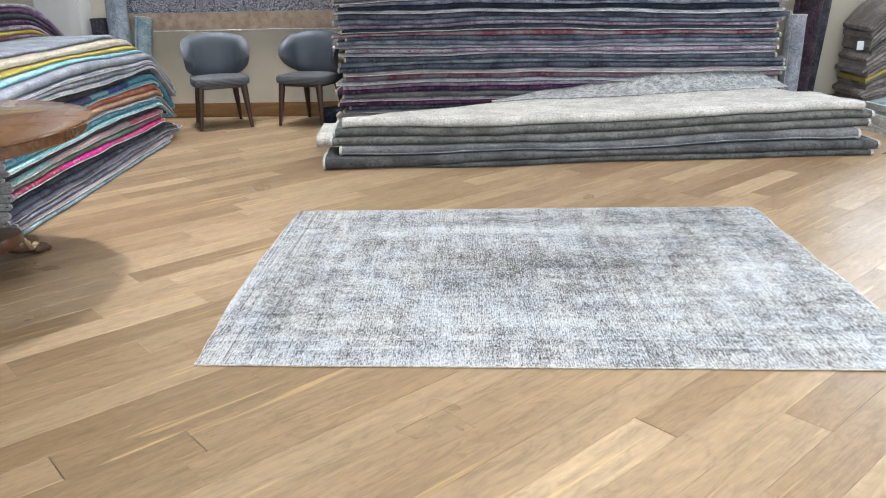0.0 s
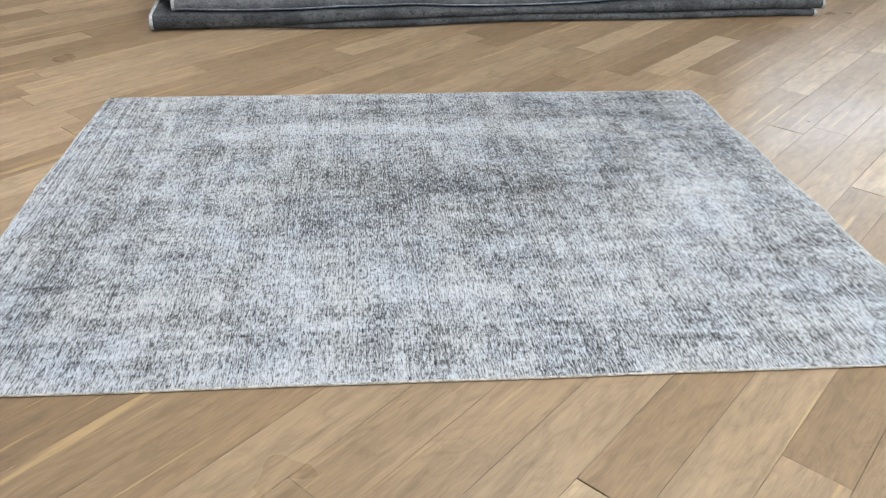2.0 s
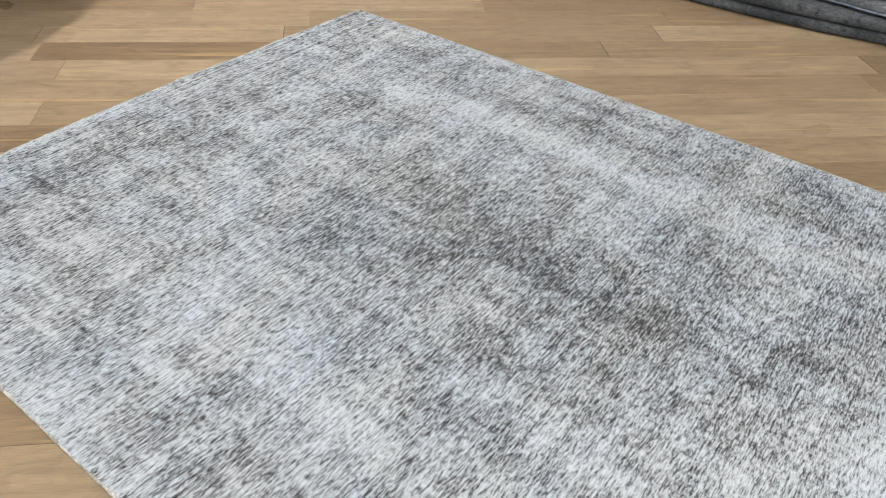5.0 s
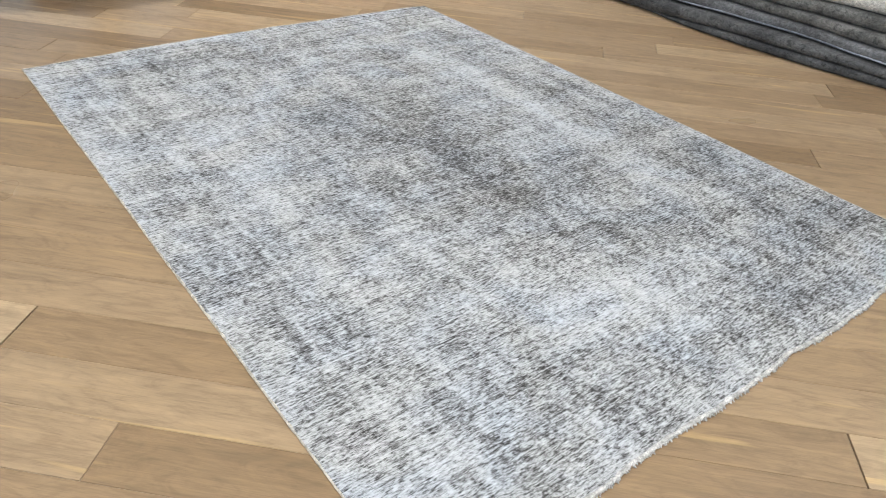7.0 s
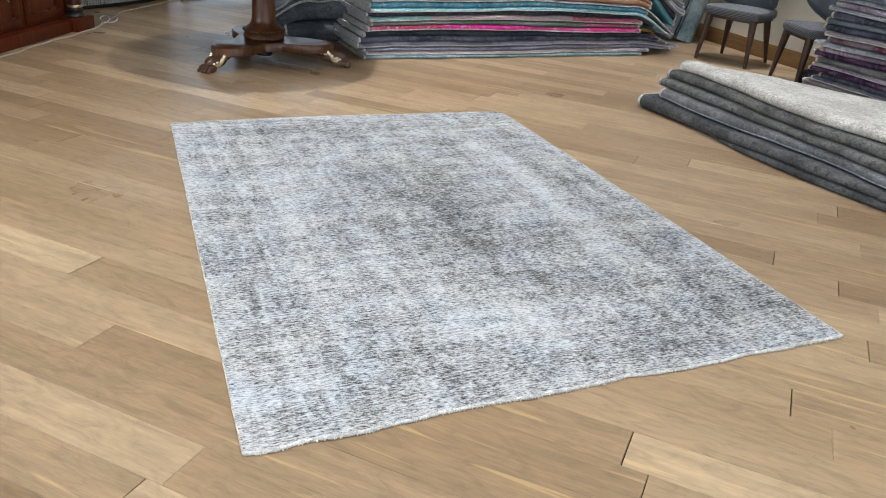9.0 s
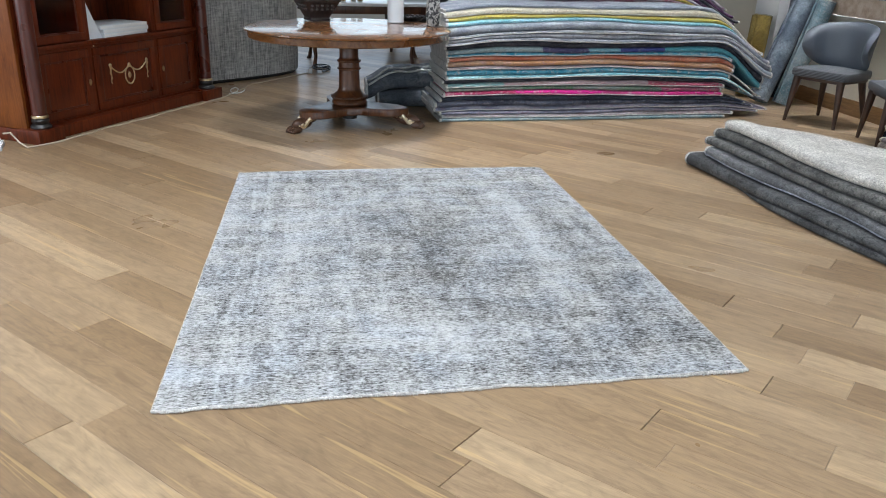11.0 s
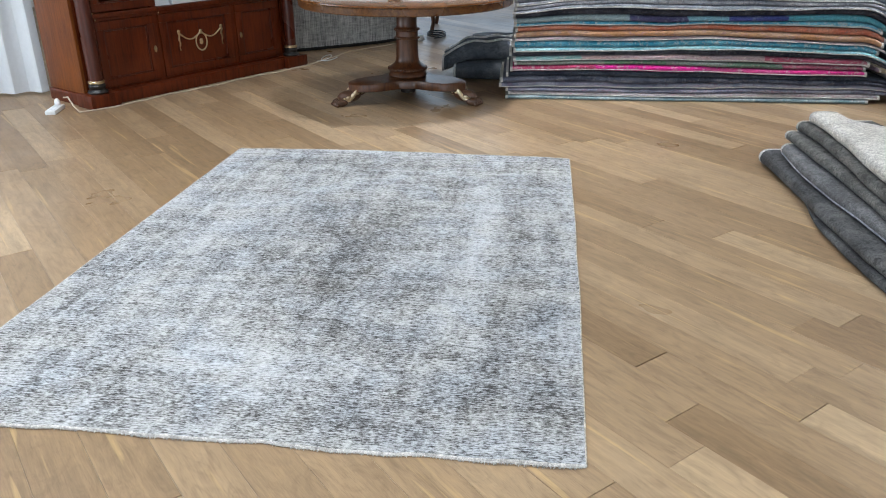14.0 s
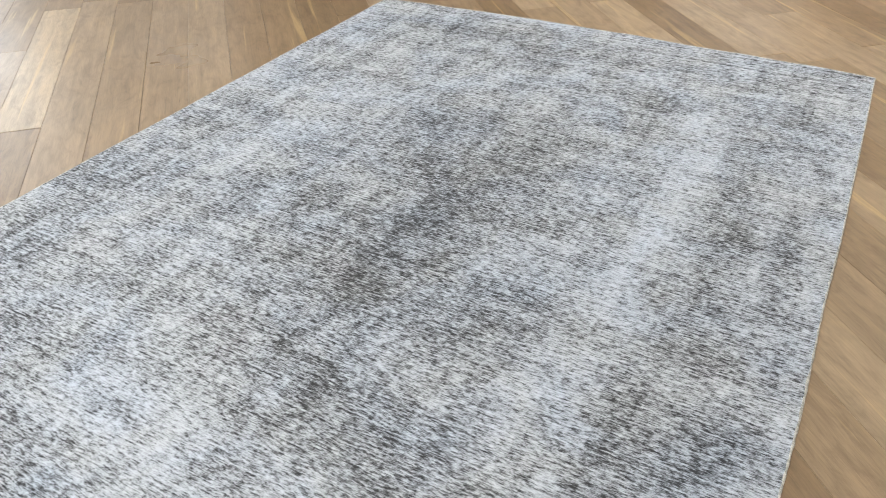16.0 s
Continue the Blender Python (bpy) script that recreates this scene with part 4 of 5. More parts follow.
# things on the table
planter = thing("planter", pose(-3.38, 3.56, 0.761, 0, 0, 20), "dark carved square planter with drooping green leaves", "planter")
bm = bmesh.new()
lv = [[bm.verts.new((sx * w, sy * w, z)) for sx, sy in ((-1, -1), (1, -1), (1, 1), (-1, 1))] for w, z in ((0.085, 0), (0.088, 0.015), (0.082, 0.025), (0.15, 0.155), (0.158, 0.16), (0.158, 0.178), (0.145, 0.178), (0.135, 0.14))]
for p, q in zip(lv, lv[1:]):
    for k in range(4):
        bm.faces.new((p[k], p[(k + 1) % 4], q[(k + 1) % 4], q[k]))
bm.faces.new(lv[0][::-1]), bm.faces.new(lv[-1])
bmesh.ops.bevel(bm, geom=bm.edges[:], offset=0.003, segments=1, affect="EDGES")
part("pot", bm, plain("dark_carved_pot", (0.035, 0.024, 0.022), 0.4, 0, 60, 0.5, 0.6), planter)
bm = bmesh.new()
for sx in (-1, 1):
    for k in range(5):
        for q in range(2):
            blob((0.129 * sx + sx * 0.008 * q, (k - 2) * 0.045, 0.095 + 0.03 * q), (0.008, 0.014, 0.011), bm, 8)
            blob(((k - 2) * 0.045, 0.129 * sx + sx * 0.008 * q, 0.095 + 0.03 * q), (0.014, 0.008, 0.011), bm, 8)
part("carving", bm, plain("rubbed_silver_relief", (0.075, 0.065, 0.06), 0.45, 0.0, 60, 0.4), planter)
RL = random.Random(11)
for k in range(16):
    a, ln, up = RL.uniform(0, 6.28), RL.uniform(0.12, 0.26), RL.uniform(0.02, 0.12)
    bm = bmesh.new()
    rows = []
    for i in range(9):
        t = i / 8
        w = 0.026 * math.sin(math.pi * min(1, t * 0.93 + 0.07)) + 0.001
        c = Vector((math.cos(a) * (0.03 + ln * t), math.sin(a) * (0.03 + ln * t), 0.15 + up * math.sin(t * 2.6)))
        side = Vector((-math.sin(a), math.cos(a), 0)) * w
        rows.append([bm.verts.new(c - side + Vector((0, 0, 0.006))), bm.verts.new(c), bm.verts.new(c + side + Vector((0, 0, 0.006)))])
    for p, q in zip(rows, rows[1:]):
        bm.faces.new((p[0], p[1], q[1], q[0])), bm.faces.new((p[1], p[2], q[2], q[1]))
    part("leaf", bm, LEAF, planter)

mirror = thing("table_mirror", pose(-3.28, 4.22, 0.761), "round table mirror in pale ring frame on a white cylinder stand", "mirror")
part("stand", lathe([(0.066, 0), (0.07, 0.004), (0.07, 0.205), (0.062, 0.212), (0.01, 0.213)], 40), CERAMIC, mirror)
part("base_ring", lathe([(0.068, 0.0005), (0.0725, 0.001), (0.0725, 0.006), (0.071, 0.008)], 40), STEEL, mirror)
part("ring_frame", tube([(0, 0.15 * math.cos(a), 0.36 + 0.15 * math.sin(a)) for a in (2 * math.pi * i / 48 for i in range(49))], 0.024, 14), STEEL, mirror, "pale metal ring frame")
part("mirror_glass", lathe([(0.14, -0.006), (0.142, 0.0), (0.14, 0.006)], 48, m=pose(0, 0, 0.36, 0, 90, 0)), MIRROR, mirror, "round mirror glass")
orn = thing("patterned_vase", pose(-3.02, 4.5, 0.761), "slim black and white patterned vase", "vase")
speck = Mat("black_white_speckle", 0.5)
speck.colour(speck.ramp(speck.noise(speck.pos(), 38, 3, 0.6, 1.0), [(0.46, (0.03, 0.03, 0.035)), (0.54, (0.5, 0.49, 0.47))]))
part("body", lathe([(0.045, 0), (0.05, 0.005), (0.06, 0.08), (0.055, 0.18), (0.04, 0.26), (0.035, 0.31), (0.045, 0.34), (0.038, 0.338), (0.03, 0.3)], 28), speck.m, orn)
tray = thing("glass_tray", pose(-3.47, 4.36, 0.761), "small dark openwork metal tray", "tray")
part("rim", lathe([(0.1, 0), (0.105, 0.003), (0.125, 0.03), (0.12, 0.032), (0.1, 0.008), (0.01, 0.006)], 32), EBONY, tray)
bm = bmesh.new()
for i in range(18):
    a = i / 18 * 6.283
    blob((0.12 * math.cos(a), 0.12 * math.sin(a), 0.036), (0.014, 0.014, 0.01), bm, 8)
part("beads", bm, EBONY, tray)

# folded dark rugs under the table's back
for k, (z0, z1, a, b, w) in enumerate(((0.0, 0.16, 0.1, 0.72, 0.0), (0.165, 0.32, 0.0, 0.7, 0.03))):
    folded_rug("folded_rug", axes(-3.43, 3.98, 88), a, b, lambda s, w=w: w + 0.03 * math.sin(s * 6), lambda s: 0.45, lambda s, d, z0=z0: z0 + 0.001 + (0.07 * s - 0.03 - 0.07 * smoothstep(0.22, 0.0, s) if z0 else 0), lambda s, d, z1=z1, z0=z0: z1 + 0.02 * n1(s * 5, d * 4) + 0.07 * s - 0.03 - (0.1 if z0 else 0.03) * smoothstep(0.22, 0.0, s),
               DENIM, "dark blue-grey rug folded small on the floor", "folded dark rugs", 50 + k, (BIND_PALE, BIND_PALE), step=0.04)
for k in range(3):
    pts = [(-3.44 - 0.05 * k, 4.0 + 0.66 * i / 22, 0.303 + 0.01 * k + 0.046 * (i / 22) - 0.1 * smoothstep(0.22, 0.0, 0.02 + 0.66 * i / 22) + 0.006 * math.sin(i * 0.9 + k)) for i in range(23)]
    o = part("rug_edge_roll", tube(pts, 0.009, 8), BIND_PALE if k % 2 == 0 else DENIM)
    tagged(o, "pale wavy edge of a folded dark rug", "rug edge", "folded dark rugs")

# ---- cabinet ----
CW = 2.11
cab = thing("display_cabinet", Matrix(((-0.866, -0.5, 0, -2.13), (0.5, -0.866, 0, 1.62), (0, 0, 1, 0), (0, 0, 0, 1))), "tall polished mahogany display cabinet with columns and brass mounts", "cabinet")
H = 2.15
part("plinth", box(0.02, CW - 0.02, 0.05, 0.62, 0, 0.088, 0.006), MAHOGANY, cab)
for x in (0.0, CW - 0.23):
    part("plinth_block", box(x, x + 0.23, 0, 0.2, 0, 0.098, 0.006), MAHOGANY, cab)
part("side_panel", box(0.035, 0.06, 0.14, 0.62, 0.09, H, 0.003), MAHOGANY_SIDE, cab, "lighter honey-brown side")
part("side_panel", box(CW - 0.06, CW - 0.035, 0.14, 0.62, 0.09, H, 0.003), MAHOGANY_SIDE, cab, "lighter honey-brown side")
part("back_panel", box(0.06, CW - 0.06, 0.59, 0.61, 0.09, H), MAHOGANY, cab)
for x in (0.17, 0.70, 1.43, CW - 0.19):
    part("stile", box(x - 0.022, x + 0.022, 0.14, 0.59, 0.09, H, 0.003), MAHOGANY, cab)
for x in (0.06, CW - 0.148):
    part("corner_filler", box(x, x + 0.088, 0.15, 0.2, 0.09, H, 0.003), MAHOGANY, cab)
part("bottom_rail", box(0.06, CW - 0.06, 0.135, 0.59, 0.088, 0.105, 0.002), MAHOGANY, cab)
part("waist_moulding", box(0.15, CW - 0.15, 0.115, 0.59, 0.612, 0.642, 0.008, 3), MAHOGANY, cab)
part("waist_rail", box(0.16, CW - 0.16, 0.135, 0.59, 0.585, 0.612, 0.003), MAHOGANY, cab)
part("cornice", box(-0.02, CW + 0.02, 0.03, 0.64, H, H + 0.1, 0.02, 3), MAHOGANY, cab)
for z in (1.015, 1.4, 1.8):
    part("shelf", box(0.06, CW - 0.06, 0.2, 0.59, z, z + 0.022, 0.003), MAHOGANY, cab)


def framed_door(x0, x1, z0, z1, panel, name="door", st=0.06):
    """A frame-and-panel door front in the cabinet's face."""
    d = part(name, box(x0, x1, 0.128, 0.15, z0, z0 + st, 0.003), MAHOGANY, cab)
    bm = bmesh.new()
    box(x0, x1, 0.128, 0.15, z1 - st, z1, 0.003, bm=bm)
    box(x0, x0 + st, 0.1285, 0.15, z0 + st, z1 - st, 0.003, bm=bm)
    box(x1 - st, x1, 0.1285, 0.15, z0 + st, z1 - st, 0.003, bm=bm)
    part("door_frame", bm, MAHOGANY, d)
    part("panel", box(x0 + st - 0.006, x1 - st + 0.006, 0.141, 0.146, z0 + st - 0.006, z1 - st + 0.006), panel, d, "figured panel" if panel is not OLD_GLASS else "clear glass pane", smooth=False)
    bm = bmesh.new()
    for a0, a1, b0, b1 in ((x0 + st, x1 - st, z0 + st, z0 + st + 0.014), (x0 + st, x1 - st, z1 - st - 0.014, z1 - st), (x0 + st, x0 + st + 0.014, z0 + st, z1 - st), (x1 - st - 0.014, x1 - st, z0 + st, z1 - st)):
        box(a0, a1, 0.134, 0.143, b0, b1, 0.004, bm=bm)
    part("bead_moulding", bm, COLUMN, d, "dark bead moulding")
    return d


PANEL = timber("figured_mahogany_panel", (0.05, 0.0072, 0.002), (0.155, 0.027, 0.0056), 0.36, 0.2, along=2, spec=0.3)
for x0, x1, kx in ((0.195, 0.678, 0.66), (1.455, 1.90, 1.49)):
    d = framed_door(x0, x1, 0.108, 0.582, PANEL)
    part("escutcheon", lathe([(0.016, 0), (0.015, 0.004), (0.006, 0.006)], 16, m=pose(kx, 0.128, 0.335, 90, 0, 0) @ Matrix.Diagonal((0.8, 1.6, 1, 1))), BRASS, d)
d = framed_door(0.725, 1.405, 0.108, 0.582, PANEL)
part("leaf_gap", box(1.083, 1.087, 0.1385, 0.142, 0.17, 0.52), COLUMN, d)
bm = bmesh.new()
oval = [(1.09 + 0.052 * math.cos(a), 0.132, 0.335 + 0.068 * math.sin(a)) for a in (2 * math.pi * i / 28 for i in range(29))]
tube(oval, 0.005, 8, bm)
for i in range(28):
    blob((oval[i][0], 0.131, oval[i][2]), (0.007, 0.006, 0.007), bm, 6)
blob((1.09, 0.13, 0.415), (0.016, 0.008, 0.018), bm, 8)
blob((1.09, 0.134, 0.335), (0.018, 0.006, 0.026), bm, 8)
for sgn in (-1, 1):
    x1 = 1.09 + sgn * 0.205
    tube([(1.09 + sgn * 0.205 * t, 0.131, 0.415 + 0.012 * t - 0.055 * math.sin(math.pi * t)) for t in (i / 14 for i in range(15))], [0.004 + 0.003 * abs(math.sin(i * 1.4)) for i in range(15)], 6, bm)
    blob((x1, 0.13, 0.435), (0.016, 0.008, 0.014), bm, 8)
    tube([(x1 + 0.004 * math.sin(i * 1.3), 0.131, 0.425 - 0.135 * i / 10) for i in range(11)], [0.010 - 0.0006 * i + 0.002 * math.sin(i * 2.1) for i in range(11)], 6, bm)
part("swag_mount", bm, BRASS, cab, "brass wreath and swag mount")
for x in (0.185, 0.72, 0.20):
    part("pin", blob((x, 0.112, 0.60 if x > 0.19 else 0.645), (0.006, 0.004, 0.006), seg=8), BRASS, cab)
for x0, x1 in ((0.195, 0.678), (1.455, 1.90)):
    d = framed_door(x0, x1, 0.65, H - 0.02, OLD_GLASS, "glass_door", 0.055)
for x in (0.11, CW - 0.115):
    c = part("column", lathe([(0.05, 0.19), (0.052, 0.4), (0.05, 1.0), (0.045, H - 0.12)], 32, centre=(x, 0.085, 0)), COLUMN, cab, "dark red polished column")
    part("brass_ring", lathe([(0.053, 0.168), (0.058, 0.172), (0.058, 0.184), (0.052, 0.19)], 28, centre=(x, 0.085, 0)), BRASS, c)
    part("column_base", lathe([(0.07, 0.099), (0.073, 0.108), (0.066, 0.12), (0.052, 0.13), (0.058, 0.142), (0.06, 0.155), (0.05, 0.168)], 28, centre=(x, 0.085, 0)), EBONY, c)
    part("capital", lathe([(0.047, H - 0.12), (0.058, H - 0.1), (0.06, H - 0.02), (0.07, H - 0.001)], 28, centre=(x, 0.085, 0)), BRASS, c)


def in_cab(x, y, z, rz=0):
    return cab.matrix_world.copy() @ pose(x, y, z, 0, 0, rz)


# books and ornaments on its shelves
for k, (z, t, dx) in enumerate(((0.643, 0.03, 0.0), (0.673, 0.032, 0.01), (0.705, 0.028, -0.005))):
    bk = thing("book", in_cab(1.11 + dx, 0.31, z, 2 - 2 * k), "white hardcover book lying in a pile on the cabinet shelf", "book", "white books")
    part("cover", box(-0.25, 0.25, -0.17, 0.17, 0, t, 0.003), PAPER, bk)
    part("page_block", box(-0.244, 0.246, -0.173, 0.0, 0.004, t - 0.004, 0.001), PLASTIC, bk, "white page block")
card = thing("display_card", in_cab(0.795, 0.155, 0.643, -4), "folded white paper card standing on the cabinet shelf", "card")
bm = bmesh.new()
vs = [bm.verts.new(p) for p in ((-0.065, 0, 0), (0.065, 0, 0), (-0.065, 0, 0.29), (-0.065, 0.004, 0), (0.065, 0.004, 0), (-0.065, 0.004, 0.29))]
for f in ((0, 1, 2), (5, 4, 3), (0, 3, 4, 1), (1, 4, 5, 2), (2, 5, 3, 0)):
    bm.faces.new([vs[i] for i in f])
part("front_leaf", bm, PAPER, card, smooth=False)
part("rear_leaf", box(-0.065, 0.05, 0.05, 0.054, 0, 0.02, 0.001), PAPER, card)
for x, h, w in ((0.95, 0.16, 0.06), (1.12, 0.12, 0.075), (1.22, 0.14, 0.05)):
    cup = thing("brass_urn", in_cab(x, 0.33, 1.037), "small golden brass urn on the upper cabinet shelf", "ornament", "brass urns")
    part("bowl", lathe([(w * 0.55, 0), (w * 0.6, 0.008), (w * 0.25, 0.03), (w * 0.9, h * 0.6), (w, h * 0.85), (w * 0.75, h), (w * 0.65, h * 0.95)], 24), BRASS, cup)
for x, h in ((0.4, 0.2), (0.5, 0.15), (1.65, 0.22)):
    cup = thing("glass_goblet", in_cab(x, 0.38, 1.037), "clear glass goblet behind the cabinet's glass door", "glass", "goblets")
    part("bowl", lathe([(0.035, 0), (0.036, 0.004), (0.006, 0.012), (0.005, h * 0.45), (0.03, h * 0.6), (0.038, h * 0.85), (0.034, h), (0.031, h * 0.99), (0.033, h * 0.85), (0.02, h * 0.6)], 20), STEEL, cup)

# ---- power strip, cable and curtain beside the cabinet ----
strip = thing("power_strip", pose(-2.08, 1.36, 0, 0, 0, 14), "white power strip on the oak floor by the cabinet", "power strip")
part("housing", box(-0.11, 0.11, -0.035, 0.035, 0, 0.03, 0.006), PLASTIC, strip)
for k in range(3):
    part("socket", lathe([(0.021, 0), (0.021, 0.0025), (0.017, 0.0025), (0.016, 0.001)], 20, centre=(-0.065 + 0.06 * k, 0, 0.03)), PAPER, strip)
part("plug", lathe([(0.018, 0), (0.02, 0.01), (0.017, 0.035), (0.008, 0.045)], 16, centre=(-0.065, 0, 0.033)), PLASTIC, strip)
cw = cab.matrix_world
run = [Vector((-2.19, 1.37, 0.075)), Vector((-2.15, 1.43, 0.09)), Vector((-2.1, 1.5, 0.03)), Vector((-2.06, 1.56, 0.006))]
for i in range(26):
    t = i / 25
    run.append(cw @ Vector((0.06 + 2.08 * t, -0.016 - 0.012 * math.sin(t * 17) - 0.01 * math.sin(t * 41), 0.005)))
run += [Vector((-4.3 - 0.36 * t, 2.75 + 0.17 * t + 0.03 * math.sin(t * 5), 0.005)) for t in (0.25, 0.5, 0.75, 1)]
run += [Vector((-4.66 - 0.85 * t, 2.9 + 0.62 * t, 0.006)) for t in (0.25, 0.5, 0.75, 1)]
cable = part("power_cable", tube(run, 0.0055, 7), CABLE)
tagged(cable, "long cream power cable lying along the cabinet base", "cable")
loop = part("cable_loop", tube([(-4.28 + 0.16 * math.cos(a) - 0.03 * a / 6, 2.72 + 0.05 * math.sin(a) + 0.01 * a, 0.006) for a in (i * 0.32 for i in range(26))], 0.005, 7), PLASTIC)
tagged(loop, "small white cable loop on the oak floor", "cable")
coil = part("cable_coil", tube([(-5.72 + 0.17 * math.cos(a), 3.62 + 0.1 * math.sin(a), 0.007 + 0.003 * a) for a in (i * 0.35 for i in range(40))], 0.007, 7), BLACK)
tagged(coil, "dark cable coil on the floor", "cable")
adapter = part("socket_adapter", box(-5.47, -5.39, 3.46, 3.51, 0, 0.055, 0.012), PLASTIC)
tagged(adapter, "white plug adapter on the floor", "plug")
drape = bmesh.new()
cols = []
for i in range(61):
    t = i / 60
    x, y = -2.62 + 0.62 * t, 0.98 - 1.3 * t
    off = 0.035 * math.sin(t * 46) + 0.012 * n1(t * 9)
    cols.append([[drape.verts.new((x + 0.9 * off + k * 0.008, y + 0.43 * off + k * 0.004, z)) for z in (0.02, 0.6, 1.4, 2.3)] for k in (0, 1)])
for p, q in zip(cols, cols[1:]):
    for k in (0, 1):
        for j in range(3):
            drape.faces.new((p[k][j], q[k][j], q[k][j + 1], p[k][j + 1]))
    drape.faces.new((p[0][0], p[1][0], q[1][0], q[0][0])), drape.faces.new((p[0][3], p[1][3], q[1][3], q[0][3]))
drape.faces.new((cols[0][0][0], cols[0][0][3], cols[0][1][3], cols[0][1][0])), drape.faces.new((cols[-1][0][0], cols[-1][0][3], cols[-1][1][3], cols[-1][1][0]))
curtain = part("curtain", drape, PAPER)
tagged(curtain, "long white curtain hanging beside the cabinet", "curtain")
rod = part("curtain_rod", tube([(-2.66, 1.07, 2.31), (-1.96, -0.40, 2.31)], 0.012, 10), STEEL)
tagged(rod, "thin metal curtain rod", "curtain rod")
for x, y in ((-2.66, 1.07), (-1.96, -0.40)):
    p = thing("curtain_post", pose(x, y, 0), "white curtain post with small brown wooden foot", "post", "curtain posts")
    part("shaft", lathe([(0.03, 0.06), (0.03, 2.34)], 16), PLASTIC, p)
    part("foot", lathe([(0.055, 0), (0.058, 0.01), (0.05, 0.05), (0.032, 0.065)], 20), SKIRT, p)

# ---- rug-clad curved counter beyond the cabinet ----
counter = thing("curved_counter", Matrix(), "low curved counter clad in grey slub-woven rug", "counter")
pts = [Vector((-4.25, 1.85)), Vector((-4.5, 2.25)), Vector((-4.78, 2.65)), Vector((-5.08, 3.02)), Vector((-5.3, 3.22)), Vector((-5.5, 3.33)), Vector((-5.72, 3.34)), Vector((-5.95, 3.22)), Vector((-6.2, 2.95)), Vector((-6.45, 2.6))]


def clad(z0, z1, inset, name, mat, bulge=0.0):
    bm = bmesh.new()
    dense = []
    for i in range(len(pts) - 1):
        for k in range(5):
            t = k / 5
            p0, p1, p2, p3 = pts[max(0, i - 1)], pts[i], pts[i + 1], pts[min(len(pts) - 1, i + 2)]
            dense.append(0.5 * ((2 * p1) + (p2 - p0) * t + (2 * p0 - 5 * p1 + 4 * p2 - p3) * t * t + (3 * p1 - p0 - 3 * p2 + p3) * t * t * t))
    dense.append(pts[-1])
    grid = []
    for i, p in enumerate(dense):
        d = (dense[min(i + 1, len(dense) - 1)] - dense[max(i - 1, 0)]).normalized()
        nrm = Vector((d.y, -d.x))
        row = []
        for j in range(9):
            t = j / 8
            o = -inset + bulge * math.sin(t * math.pi) + 0.006 * n1(i * 0.4, t * 3)
            row.append(bm.verts.new((p.x + nrm.x * o, p.y + nrm.y * o, z0 + (z1 - z0) * t)))
        for j in range(2):
            o = -inset - 0.12
            row.append(bm.verts.new((p.x + nrm.x * o, p.y + nrm.y * o, z1 if j == 0 else z0)))
        grid.append(row)
    for a, b in zip(grid, grid[1:]):
        for j in range(len(a)):
            k = (j + 1) % len(a)
            bm.faces.new((a[j], b[j], b[k], a[k]))
    bm.faces.new(grid[0]), bm.faces.new(grid[-1][::-1])
    return part(name, bm, mat, counter)


# black inset strip stands in for the shade under the cladding
clad(0.0, 0.035, 0.03, "plinth", BLACK)
clad(0.035, 1.02, 0.0, "rug_cladding", WEAVE, 0.01)
clad(1.021, 1.055, -0.012, "top_rail", BLACK)

# ---- white table by the far window, with bottles; dark armchair ----
desk = thing("side_table", pose(-6.35, 4.25, 0, 0, 0, 4), "white-topped table with dark cabriole legs by the window", "table")
part("tabletop", box(-0.5, 0.5, -0.85, 0.75, 0.70, 0.735, 0.008), CERAMIC, desk)
part("apron", box(-0.44, 0.44, -0.78, 0.68, 0.61, 0.70, 0.004), WALNUT, desk)
for x, y in ((0.4, 0.42), (0.4, -0.72), (-0.4, 0.6), (-0.4, -0.72)):
    sy = 1 if y > 0 else -1
    part("cabriole_leg", tube([(x, y, 0.62), (x + 0.03, y + 0.03 * sy, 0.5), (x + 0.02, y + 0.02 * sy, 0.3), (x - 0.005, y, 0.13), (x + 0.015, y + 0.015 * sy, 0.04), (x + 0.035, y + 0.03 * sy, 0.0)], [0.038, 0.045, 0.03, 0.021, 0.024, 0.03], 12), WALNUT, desk)
for k, (y, h, mat) in enumerate(((3.9, 0.17, SMOKY), (4.02, 0.13, CREAM), (4.1, 0.16, SMOKY), (3.75, 0.12, CERAMIC))):
    b = thing("bottle", pose(-6.2, y, 0.7355), "small pump bottle on the white table", "bottle", "bottles on the white table")
    part("body", lathe([(0.028, 0), (0.032, 0.004), (0.032, h * 0.62), (0.012, h * 0.75), (0.012, h * 0.82)], 20), mat, b)
    part("pump", lathe([(0.014, h * 0.82), (0.014, h * 0.88), (0.004, h * 0.9), (0.004, h), (0.02, h), (0.02, h + 0.012), (0.002, h + 0.014)], 14), BLACK, b)
seat = thing("armchair", pose(-7.6, 5.0, 0, 0, 0, 80), "dark green-black upholstered armchair by the window", "armchair")
part("backrest", box(-0.4, 0.4, 0.25, 0.42, 0.35, 1.05, 0.07, 4), BLACK, seat)
part("seat", box(-0.38, 0.38, -0.35, 0.25, 0.2, 0.45, 0.06, 4), BLACK, seat)
for x in (-0.45, 0.37):
    part("arm", box(x, x + 0.1, -0.35, 0.35, 0.2, 0.66, 0.045, 4), BLACK, seat)
for x in (-0.36, 0.36):
    for y in (-0.3, 0.36):
        part("leg", lathe([(0.02, 0), (0.028, 0.205)], 12, centre=(x, y, 0)), LEGWOOD, seat)

# ---- chairs ----


